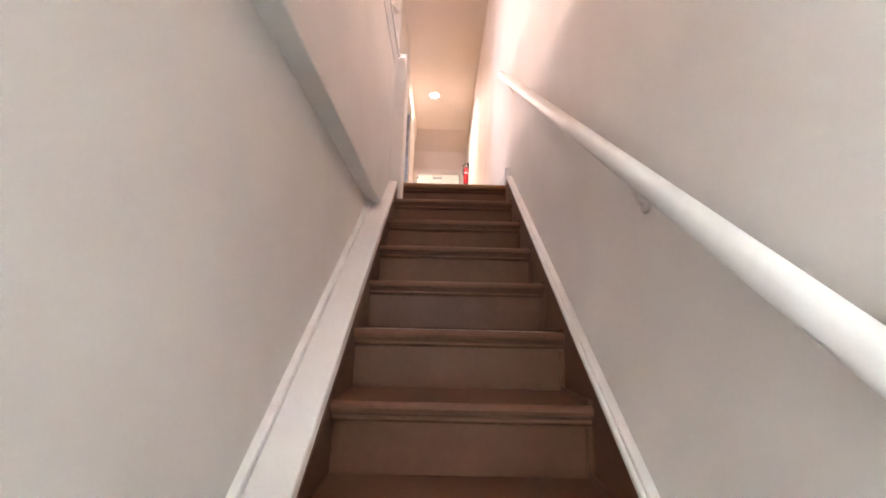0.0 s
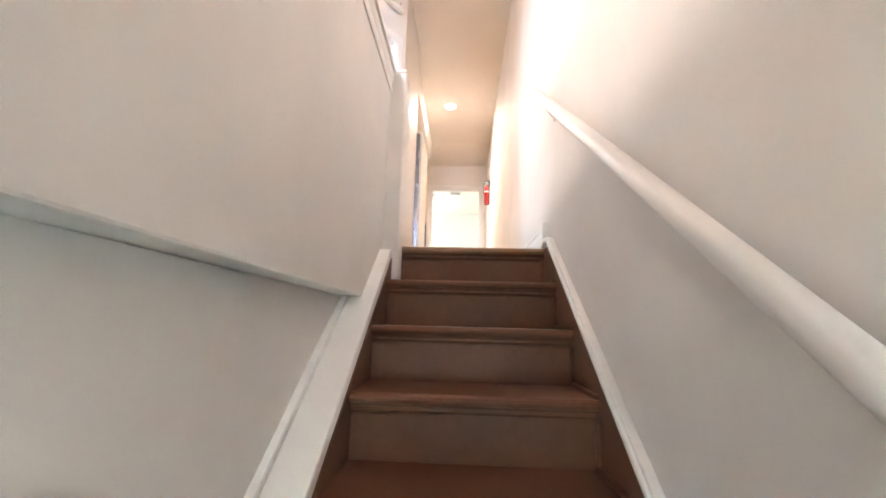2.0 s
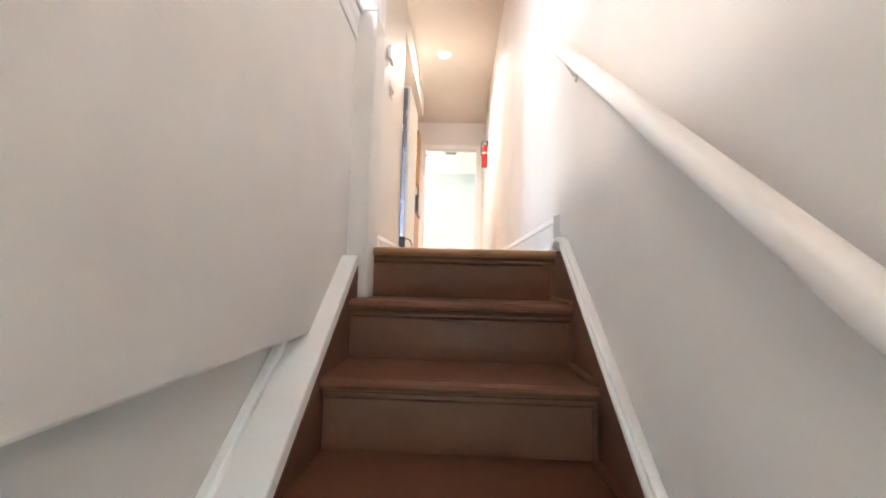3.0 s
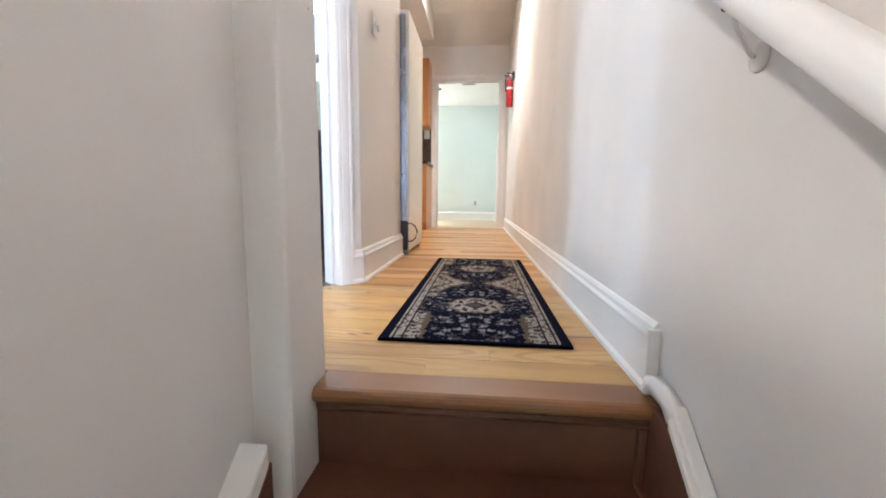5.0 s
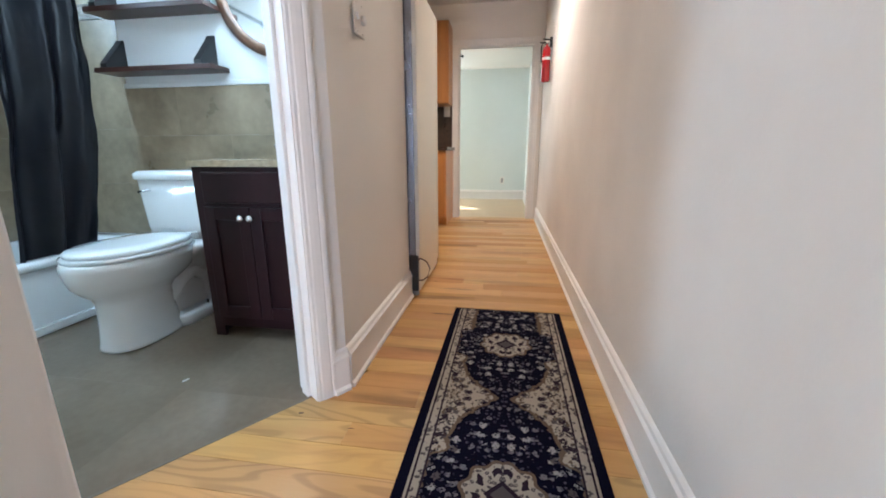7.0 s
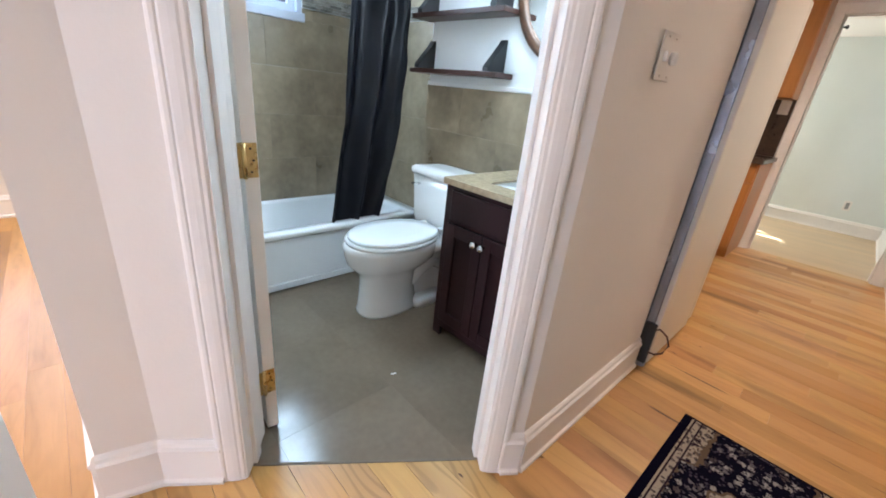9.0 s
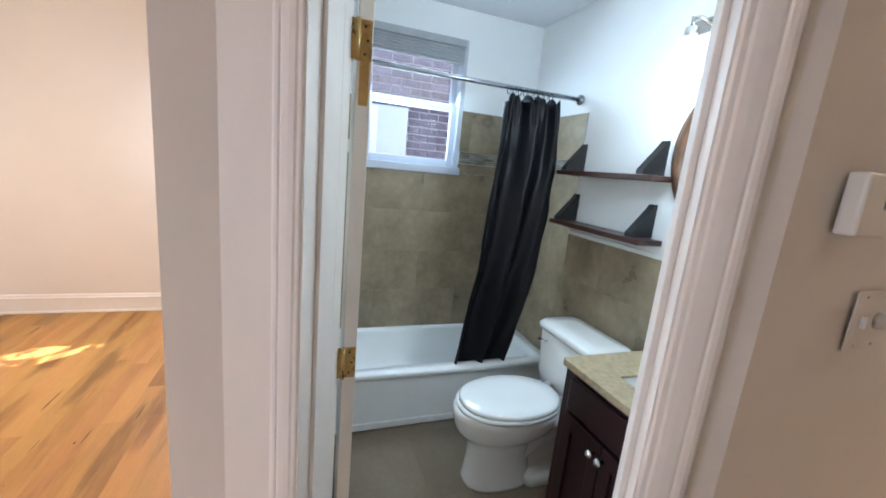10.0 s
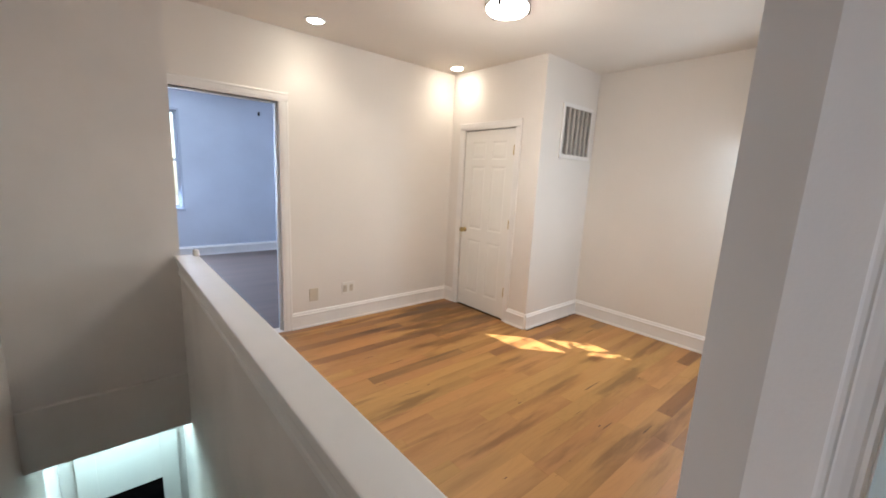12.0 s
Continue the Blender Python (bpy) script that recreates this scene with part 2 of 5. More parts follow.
M_SCREW = material("dark_screw", (0.05, 0.04, 0.03), 0.5, metal=0.6, spread=0.1, scale=50, bump=0)
M_CURTAIN = material("black_curtain_fabric", (0.003, 0.0035, 0.007), 0.42, spec=0.26, spread=0.3, scale=12, bump=0.12, bump_scale=180)
M_SHELF = material("dark_walnut_shelf", (0.050, 0.018, 0.013), 0.34, spread=0.35, scale=14, bump=0.05, stretch=(0.12, 1, 1))
M_BLACK = material("black_iron", (0.012, 0.012, 0.014), 0.45, spread=0.2, scale=20, bump=0.05)
M_MIRRORFRAME = material("bronze_mirror_frame", (0.12, 0.058, 0.034), 0.32, metal=0.25, spread=0.3, scale=18, bump=0.08)
M_MIRROR = material("mirror_silver", (0.90, 0.92, 0.92), 0.02, metal=1.0, spread=0.0, scale=1, bump=0)
M_MIRROR.node_tree.nodes["Principled BSDF"].inputs["Roughness"].default_value = 0.01
M_PLASTIC = material("white_plastic", (0.74, 0.71, 0.66), 0.35, spread=0.015, scale=10, bump=0)
M_BEIGE = material("beige_plastic", (0.56, 0.49, 0.39), 0.4, spread=0.02, scale=10, bump=0)
M_GREY = material("grey_plastic", (0.25, 0.25, 0.25), 0.4, spread=0.05, scale=10, bump=0)
M_VENT = material("vent_grey_metal", (0.58, 0.55, 0.51), 0.45, spread=0.06, scale=20, bump=0.02)
M_VENTDARK = material("vent_dark_duct", (0.30, 0.28, 0.26), 0.8, spread=0.1, scale=20, bump=0)
M_FRIDGE = material("fridge_cream_enamel", (0.62, 0.57, 0.49), 0.36, spread=0.02, scale=3, bump=0.05, bump_scale=200)
M_FRIDGEBACK = material("galvanised_back", (0.30, 0.325, 0.38), 0.26, metal=0.9, spread=0.15, scale=9, bump=0.04)
M_RUBBER = material("black_rubber", (0.012, 0.012, 0.013), 0.55, spread=0.1, scale=10, bump=0)
M_OAKCAB = material("honey_oak_cabinet", (0.42, 0.17, 0.045), 0.34, spread=0.2, scale=7, bump=0.05, stretch=(1, 1, 0.1), fine=0.2)
M_COUNTER = material("dark_countertop", (0.06, 0.035, 0.025), 0.25, spread=0.4, scale=60, bump=0)
M_SPLASH = material("dark_brown_backsplash", (0.055, 0.032, 0.022), 0.3, spread=0.3, scale=30, bump=0.03)
M_RED = material("red_enamel", (0.36, 0.010, 0.012), 0.25, spread=0.05, scale=10, bump=0, coat=0.4)
M_LABEL = material("white_label", (0.70, 0.68, 0.66), 0.5, spread=0.03, scale=20, bump=0)
M_VINYL = material("white_window_vinyl", (0.48, 0.52, 0.60), 0.35, spread=0.02, scale=6, bump=0)
M_BLIND = material("grey_blind_fabric", (0.38, 0.40, 0.43), 0.7, spread=0.08, scale=12, bump=0.1)
# the blue cast of skylight is put into the brick's base colour
M_BRICK = material("sky_tinted_brick", (0.066, 0.068, 0.110), 0.8, spread=0.35, scale=14, bump=0.3, bump_scale=50, random=0.3)
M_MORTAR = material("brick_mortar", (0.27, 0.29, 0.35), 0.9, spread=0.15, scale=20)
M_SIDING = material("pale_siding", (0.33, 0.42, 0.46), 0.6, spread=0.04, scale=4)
M_GROUND = material("concrete_ground", (0.22, 0.21, 0.20), 0.9, spread=0.2, scale=2, bump=0.2)
M_LEAF = material("leaf_green", (0.06, 0.11, 0.025), 0.5, spread=0.3, scale=8)
M_BARK = material("bark_brown", (0.09, 0.06, 0.04), 0.9, spread=0.3, scale=8, bump=0.4)
M_DARKGLASS = material("dark_door_glass", (0.004, 0.004, 0.005), 0.08, spread=0.1, scale=4, bump=0)
M_CORD = material("red_black_cord", (0.06, 0.012, 0.012), 0.5, spread=0.2, scale=20, bump=0)
M_GLASS = glass_material("window_glass")
M_HAZE = hazy_glass("hazy_window_glass")
M_LAMP = glow("lamp_diffuser", (1.0, 0.88, 0.74), 20.0)
M_FLUSH = glow("flush_shade_glow", (1.0, 0.80, 0.74), 5.0)
M_SCONCE = glow("sconce_shade_glow", (0.92, 0.97, 1.0), 1.8)


# ---------------------------------------------------------------- mesh tools
def part(name, bm, mat, parent=None, label="", smooth=False):
    me = bpy.data.meshes.new(name)
    bm.normal_update()
    bm.to_mesh(me)
    bm.free()
    for mm in mat if isinstance(mat, (list, tuple)) else (mat,):
        me.materials.append(mm)
    if smooth:
        for p in me.polygons:
            p.use_smooth = True
    ob = new(name, me)
    if parent is not None:
        ob.parent = parent
    return tagged(ob, label) if label else ob


def empty(name, at, label, category, group="", rz=0.0):
    ob = new(name)
    ob.empty_display_size = 0.1
    ob.matrix_basis = pose(*at, 0, 0, rz)
    return tagged(ob, label, category, group)


def add_box(bm, x0, x1, y0, y1, z0, z1, bevel=0.0, seg=2, m=None):
    mat = Matrix.LocRotScale(((x0 + x1) / 2, (y0 + y1) / 2, (z0 + z1) / 2), None, (abs(x1 - x0), abs(y1 - y0), abs(z1 - z0)))
    verts = bmesh.ops.create_cube(bm, size=1.0, matrix=mat)["verts"]
    if bevel:
        edges = list({e for v in verts for e in v.link_edges})
        made = bmesh.ops.bevel(bm, geom=edges, offset=bevel, segments=seg, affect="EDGES", profile=0.6)
        verts = list({v for f in made["faces"] for v in f.verts} | {v for v in verts if v.is_valid})
    if m is not None:
        bmesh.ops.transform(bm, matrix=m, verts=verts)
    return bm


def box(x0, x1, y0, y1, z0, z1, bevel=0.0, seg=2, m=None):
    return add_box(bmesh.new(), x0, x1, y0, y1, z0, z1, bevel, seg, m)


def prism(points, z0, z1, bm=None):
    bm = bm or bmesh.new()
    low = [bm.verts.new((x, y, z0)) for x, y in points]
    high = [bm.verts.new((x, y, z1)) for x, y in points]
    n = len(points)
    area = sum(points[i][0] * points[(i + 1) % n][1] - points[(i + 1) % n][0] * points[i][1] for i in range(n))
    faces = [bm.faces.new(low), bm.faces.new(high)] + [bm.faces.new((low[i], low[(i + 1) % n], high[(i + 1) % n], high[i])) for i in range(n)]
    bmesh.ops.recalc_face_normals(bm, faces=faces)
    return bm


def sweep(profile, a, b, bm=None, up=Vector((0, 0, 1))):
    """A bar from a to b: profile points (out, up), out to the right of the way from a to b."""
    bm = bm or bmesh.new()
    a, b = Vector(a), Vector(b)
    way = (b - a).normalized()
    out = way.cross(up).normalized()
    top = out.cross(way).normalized()
    rings = [[bm.verts.new(p + out * o + top * h) for o, h in profile] for p in (a, b)]
    n = len(profile)
    faces = [bm.faces.new((rings[0][i], rings[0][(i + 1) % n], rings[1][(i + 1) % n], rings[1][i])) for i in range(n)]
    faces += [bm.faces.new(rings[0]), bm.faces.new(rings[1])]
    bmesh.ops.recalc_face_normals(bm, faces=faces)
    return bm


def loft(rings, closed=True, caps=True, bm=None):
    bm = bm or bmesh.new()
    vs = [[bm.verts.new(p) for p in ring] for ring in rings]
    n = len(vs[0])
    faces = []
    for r, s in zip(vs, vs[1:]):
        for i in range(n if closed else n - 1):
            faces.append(bm.faces.new((r[i], r[(i + 1) % n], s[(i + 1) % n], s[i])))
    if caps and closed:
        faces += [bm.faces.new(vs[0]), bm.faces.new(vs[-1])]
    bmesh.ops.recalc_face_normals(bm, faces=faces)
    return bm


def ellipse(cx, cy, z, rx, ry, n=32, power=2.0):
    pts = []
    for i in range(n):
        a = 2 * math.pi * i / n
        c, s = math.cos(a), math.sin(a)
        pts.append((cx + rx * math.copysign(abs(c) ** (2 / power), c), cy + ry * math.copysign(abs(s) ** (2 / power), s), z))
    return pts


def lathe(profile, n=24, m=None):
    """Turned about z: profile of (radius, z)."""
    bm = loft([[(r * math.cos(2 * math.pi * i / n), r * math.sin(2 * math.pi * i / n), z) for i in range(n)] for r, z in profile])
    if m is not None:
        bmesh.ops.transform(bm, matrix=m, verts=bm.verts)
    return bm


def tube(points, radius, n=8, bm=None):
    """A round rod along points."""
    points = [Vector(p) for p in points]
    rings = []
    for i, p in enumerate(points):
        way = (points[min(i + 1, len(points) - 1)] - points[max(i - 1, 0)]).normalized()
        side = way.cross(Vector((0, 0, 1)) if abs(way.z) < 0.9 else Vector((1, 0, 0))).normalized()
        top = side.cross(way)
        rings.append([p + radius * (math.cos(2 * math.pi * k / n) * side + math.sin(2 * math.pi * k / n) * top) for k in range(n)])
    return loft(rings, bm=bm)


def structure(name, bm, mat, label, category="wall", smooth=False):
    return tagged(part(name, bm, mat, smooth=smooth), label, category, kind="structure")


# ---------------------------------------------------------------- plan
CEIL = 2.60
RISE, RUN = 0.19, 0.23
STEPS = 15
NOSE = 0.0925
LOW = -RISE * STEPS
XL, XR = -0.745, -0.02
DA, DB = Vector((-0.931, 1.060)), Vector((-1.566, 0.199))
DU = (DB - DA).normalized()
DN = Vector((DU.y, -DU.x))
S0, S1, DT = 0.122, 0.842, 0.125
BACK_Y, WEST_X, CHASE_X, CHASE_Y = -3.157, -4.50, -3.57, -1.92
END_Y = 4.87
BN, BW, BS = 1.88, -3.12, 0.235
DIAG = Matrix(((-DU.x, DN.x, 0, DA.x), (-DU.y, DN.y, 0, DA.y), (0, 0, 1, 0), (0, 0, 0, 1)))


def dp(s, d):
    p = DA + DU * s + DN * d
    return (p.x, p.y)


# walls
structure("wall_east", box(0, 0.14, -7.3, 7.2, LOW - 0.1, CEIL + 0.1), M_STAIRWALL, "long off-white painted plaster wall beside stairs and hallway")
structure("wall_hall_west", prism([tuple(DA), (-0.925, 1.975), (-1.03, 1.975), (-1.03, 1.13), dp(S0 - 0.02, DT), dp(S0 - 0.02, 0)], 0, CEIL), M_WALL,
          "off-white painted wall between hallway and bathroom")
structure("wall_bath_south", prism([dp(S1 + 0.02, 0), dp(S1 + 0.02, DT), (-1.62, 0.33), (-1.66, BS), (WEST_X, BS), (WEST_X, 0.066), (-1.602, 0.066), tuple(DB)], 0, CEIL),
          M_WALL, "off-white painted wall end between living room and bathroom")
structure("wall_door_header", prism([dp(S0 - 0.02, 0), dp(S0 - 0.02, DT), dp(S1 + 0.02, DT), dp(S1 + 0.02, 0)], 1.92, CEIL), M_WALL,
          "painted wall piece above the bathroom door")
structure("wall_bath_north", prism([(-1.03, BN), (-1.03, 1.975), (BW - 0.15, 1.975), (BW - 0.15, BN + 0.03), (-2.47, BN + 0.03), (-2.47, BN)], 0, CEIL), M_BATHWHITE,
          "white painted bathroom wall above stone tiles")


def wall_with_hole(name, axis, at, thick, a0, a1, z0, z1, holes, mat, label):
    """A wall across an axis with rectangular holes (b0, b1, c0, c1)."""
    bm = bmesh.new()

    def piece(p0, p1, q0, q1):
        if p1 - p0 > 1e-4 and q1 - q0 > 1e-4:
            if axis == "x":
                add_box(bm, at, at + thick, p0, p1, q0, q1)
            else:
                add_box(bm, p0, p1, at, at + thick, q0, q1)
    cursor = a0
    for b0, b1, c0, c1 in sorted(holes):
        piece(cursor, b0, z0, z1)
        piece(b0, b1, z0, c0)
        piece(b0, b1, c1, z1)
        cursor = b1
    piece(cursor, a1, z0, z1)
    return structure(name, bm, mat, label)


BWIN = (0.70, 1.37, 1.46, 2.30)
wall_with_hole("wall_bath_west", "x", BW, -0.15, BS, 1.975, 0, CEIL, [BWIN], M_BATHWHITE, "white bathroom outer wall with a small window")
BDOOR = (-1.625, -0.862, 0.0, 2.02)
wall_with_hole("wall_living_south", "y", BACK_Y, -0.12, CHASE_X - 0.9, 0.0, -0.3, CEIL, [BDOOR], M_WALL, "off-white living room wall with an open bedroom doorway")
LWIN = (-0.58, 0.03, 0.78, 1.82)
wall_with_hole("wall_living_west", "x", WEST_X, -0.15, CHASE_Y - 0.1, 0.22, 0, CEIL, [LWIN], M_WALL, "off-white living room outer wall")
wall_with_hole("wall_closet", "x", CHASE_X, -0.1, BACK_Y, CHASE_Y, 0, CEIL, [(-2.93, -2.22, 0.0, 1.985)], M_WALL, "off-white closet wall with outer corner")
structure("wall_chase", box(WEST_X - 0.1, CHASE_X - 0.1, CHASE_Y - 0.08, CHASE_Y, 0, CEIL), M_WALL, "off-white wall beside the closet")
structure("closet_back", box(CHASE_X - 0.75, CHASE_X - 0.70, BACK_Y, CHASE_Y - 0.08, 0, CEIL), M_WALL, "off-white closet back wall")
EDOOR = (-0.985, -0.12, 0.0, 2.015)
wall_with_hole("wall_hall_end", "y", END_Y, 0.12, -3.2, 0.0, 0, CEIL, [EDOOR], M_WALL, "off-white wall at the hallway's end with a doorway")
# rooms beyond
EW = (-2.36, -1.94, 1.1, 1.62)
structure("wall_end_room_west", box(-2.87, -2.75, END_Y + 0.12, 7.1, 0, 2.3), M_ENDWALL, "pale green side wall of the end room")
wall_with_hole("wall_end_room_north", "y", 6.98, 0.12, -2.87, 0.0, 0, 2.3, [EW], M_ENDWALL, "pale green wall of the end room with a window")
structure("wall_end_room_east", box(-0.055, -0.002, END_Y + 0.12, 6.98, 0, 2.3), M_ENDWALL, "pale green side wall of the end room")
structure("ceiling_end_room", box(-2.87, 0, END_Y + 0.122, 7.1, 2.172, 2.3), M_CEIL, "low white ceiling of the end room", "ceiling")
WB = (-1.43, -0.50, 0.76, 2.32)
wall_with_hole("wall_bedroom_south", "y", -7.1, -0.15, -3.6, 0.0, 0, CEIL, [WB], M_BEDWALL, "blue-grey bedroom wall with a tall window")
structure("wall_bedroom_west", box(-3.7, -3.6, -7.1, BACK_Y - 0.12, 0, CEIL), M_BEDWALL, "blue-grey bedroom side wall")
structure("wall_bedroom_north", prism([(-3.6, BACK_Y - 0.123), (-3.6, BACK_Y - 0.14), (BDOOR[0], BACK_Y - 0.14), (BDOOR[0], BACK_Y - 0.123)], 0, CEIL), M_BEDWALL,
          "blue-grey inner face of the bedroom wall")
structure("floor_bedroom", box(-3.6, 0.0, -7.1, BACK_Y - 0.005, -0.30, -0.004), M_BEDFLOOR, "dull brown wooden bedroom floor", "floor")
structure("wall_kitchen_west", box(-3.3, -3.2, 1.975, END_Y, 0, CEIL), M_WALL, "off-white kitchen wall")
# stairwell
structure("wall_stair_end", box(-0.806, 0.0, BACK_Y + 0.001, -2.60, 0.10, CEIL), M_STAIRWALL, "off-white painted wall over the stair foot")
structure("beam_stair_end", box(-0.86, 0.0, -2.80, -2.578, -0.277, 0.098, 0.006), M_STAIRWALL, "painted floor beam over the stair foot", "beam")
structure("wall_stair_lower_west", box(-1.0, -0.865, -4.0, -0.10, LOW - 0.1, -0.277), M_STAIRWALL, "grey-white painted wall below the half wall")
structure("ceiling_vestibule", box(-1.0, 0.0, -4.0, -2.801, -0.36, -0.302), M_STAIRWALL, "painted ceiling of the lower entry", "ceiling")
structure("floor_vestibule", box(-1.0, 0.0, -4.0, -(STEPS - 1) * RUN, LOW - 0.1, LOW), M_BROWN, "brown painted floor of the lower entry", "floor")
wall_with_hole("wall_vestibule", "y", -3.76, -0.14, -1.0, 0.0, LOW - 0.1, -0.302, [], M_STAIRWALL, "white wall of the lower entry above the street door")
structure("ceiling", prism([(0.0, -4.3), (0.0, 4.2), (-0.95, 4.2), (-3.3, 4.2), (-3.3, 1.975), (-0.93, 1.975), (-0.93, 1.06), (-1.56, 0.19), (-1.6, 0.05), (-4.6, 0.05),
                            (-4.6, -7.1), (0.0, -7.1)], CEIL, CEIL + 0.1), M_CEIL, "off-white painted ceiling", "ceiling")
structure("ceiling_bath", prism([(-0.93, 1.06), (-0.93, 1.97), (-3.3, 1.97), (-3.3, 0.05), (-1.6, 0.05), (-1.56, 0.19)], CEIL - 0.12, CEIL + 0.1), M_BATHCEIL, "pale grey bathroom ceiling", "ceiling")
slope = bmesh.new()
slope_pts = [(4.2, CEIL), (END_Y, 2.47), (END_Y, CEIL + 0.1), (4.2, CEIL + 0.1)]
loft([[(x, y, z) for y, z in slope_pts] for x in (-3.3, 0.0)], bm=slope)
structure("ceiling_slope", slope, M_CEIL, "sloping end of the hallway ceiling", "ceiling")
structure("soffit_kitchen", box(-3.2, -0.96, 2.05, 4.19, 2.30, CEIL - 0.002), M_WALL, "painted soffit over the kitchen", "soffit")
structure("subfloor", prism([(0, 0.056), (0, END_Y + 2.2), (-3.3, END_Y + 2.2), (-3.3, 1.97), (-1.0, 1.97), (-1.0, 1.1), (-1.6, 0.2), (-4.5, 0.05), (-4.5, -3.2), (-0.935, -3.2),
                             (-0.935, 0.056)], -0.28, -0.019), M_GAP, "dark underlay below the floorboards", "floor")

# ---------------------------------------------------------------- half wall and newel
structure("half_wall", box(-0.893, -0.798, -2.598, -0.07, -0.275, 0.872, 0.006), M_STAIRWALL, "off-white painted half wall beside the stairwell", "half wall")
structure("half_wall_cap", box(-0.899, -0.774, -2.598, -0.07, 0.874, 0.898, 0.005, 2), M_TRIM, "white painted cap on the half wall", "trim")
cap_trim = bmesh.new()
sweep([(0, 0.032), (0.005, 0.032), (0.008, 0.040), (0.008, 0.056), (0.004, 0.062), (0.004, 0.090), (0.008, 0.098), (0.012, 0.112), (0.012, 0.138), (0, 0.138)],
      (-0.7975, -2.598, 0.734), (-0.7975, -0.0805, 0.734), cap_trim)
structure("half_wall_trim", cap_trim, M_TRIM, "white painted moulding below the half wall cap", "trim")
newel = empty("newel_post", (-0.79, 0, 0), "square off-white boxed newel post at the stair head", "newel post")
part("post", box(-0.094, 0.068, -0.080, 0.090, -0.30, 0.890, 0.011, 3), M_STAIRWALL, newel)
part("post_cap", box(-0.095, 0.069, -0.081, 0.091, 0.891, 0.906, 0.005), M_TRIM, newel, "white painted cap")
for sz in (0.828, 0.771):
    part("screw", lathe([(0.0019, -0.001), (0.0019, 0.0006), (0.001, 0.0008)], 10, pose(0.068, 0.052, sz, 0, 90, 0)), M_SCREW, newel, "dark screw head")


# ---------------------------------------------------------------- staircase
stair = empty("staircase", (0, 0, 0), "steep brown painted wooden staircase with round nosings", "staircase")
for k in range(1, STEPS + 1):
    y, z = -k * RUN, -k * RISE
    if k < STEPS:
        t = bmesh.new()
        prof = [(y + RUN + 0.048, z - 0.030), (y + 0.010, z - 0.030), (y + 0.003, z - 0.026), (y, z - 0.016), (y + 0.002, z - 0.007), (y + 0.009, z), (y + RUN + 0.048, z)]
        loft([[(x, py, pz) for py, pz in prof] for x in (XL, XR - 0.012)], bm=t)
        part("tread", t, M_BROWN, stair)
        cove = bmesh.new()
        cprof = [(y + 0.034, z - 0.030), (y + 0.014, z - 0.030), (y + 0.016, z - 0.037), (y + 0.021, z - 0.040), (y + 0.021, z - 0.048), (y + 0.026, z - 0.056), (y + 0.034, z - 0.058)]
        loft([[(x, py, pz) for py, pz in cprof] for x in (XL, XR - 0.012)], bm=cove)
        part("cove_moulding", cove, M_BROWN, stair)
    part("riser", box(XL, XR - 0.012, y + RUN + 0.034, y + RUN + 0.05, z - 0.01, z + RISE - 0.031), M_BROWN, stair)
    trim = bmesh.new()
    add_box(trim, XR - 0.024, XR - 0.004, y + RUN + 0.018, y + RUN + 0.034, z, z + RISE - 0.058, 0.006)
    part("corner_bead", trim, M_BROWN, stair)
    if k < STEPS:
        bead = bmesh.new()
        add_box(bead, XR - 0.024, XR - 0.004, y + 0.012, y + RUN + 0.03, z, z + 0.014, 0.005)
        part("side_bead", bead, M_BROWN, stair)
top_cove = bmesh.new()
loft([[(x, 0.0 + py, pz) for py, pz in [(0.034, -0.030), (0.012, -0.030), (0.016, -0.038), (0.021, -0.042), (0.021, -0.052), (0.027, -0.060), (0.034, -0.062)]] for x in (-0.718, XR)], bm=top_cove)
part("cove_moulding", top_cove, M_BROWN, stair)


def along(y, lift):
    return RISE / RUN * y + lift


def sloped(name, x0, x1, y0, y1, low, high, mat, label, parent=None, cut=None):
    pts = [(y0, along(y0, low)), (y1, along(y1, low)), (y1, along(y1, high)), (y0, along(y0, high))]
    if cut is not None:
        pts = [(y0, along(y0, low)), (y1, along(y1, low)), (y1, cut), ((cut - high) / (RISE / RUN), cut), (y0, along(y0, high))]
    bm = loft([[(x, y, z) for y, z in pts] for x in (x0, x1)])
    bmesh.ops.bevel(bm, geom=list(bm.edges), offset=0.003, segments=1, affect="EDGES")
    return part(name, bm, mat, parent, label)


YB = -STEPS * RUN
sloped("skirt_board", XR - 0.010, -0.001, YB, 0.012, -0.30, 0.052, M_BROWN, "brown painted skirt board", stair, cut=-0.002)
sloped("skirt_moulding", XR - 0.014, -0.001, YB, -0.066, 0.053, 0.075, M_TRIM, "white painted moulding", stair)
sloped("skirt_bead", XR - 0.006, -0.001, YB, -0.060, 0.076, 0.090, M_TRIM, "white painted bead", stair)
sloped("stringer_board", -0.855, XL, YB, -0.125, -0.30, 0.062, M_TRIM, "wide white painted stringer", stair)
sloped("stringer_moulding", -0.866, -0.842, YB, -0.128, 0.063, 0.092, M_TRIM, "white painted moulding", stair)
part("stringer_face", loft([[(x, y, along(y, h)) for y, h in ((YB, -0.3), (-0.122, -0.3), (-0.122, 0.02), (YB, 0.02))] for x in (XL - 0.001, XL + 0.003)]), M_BROWN, stair)

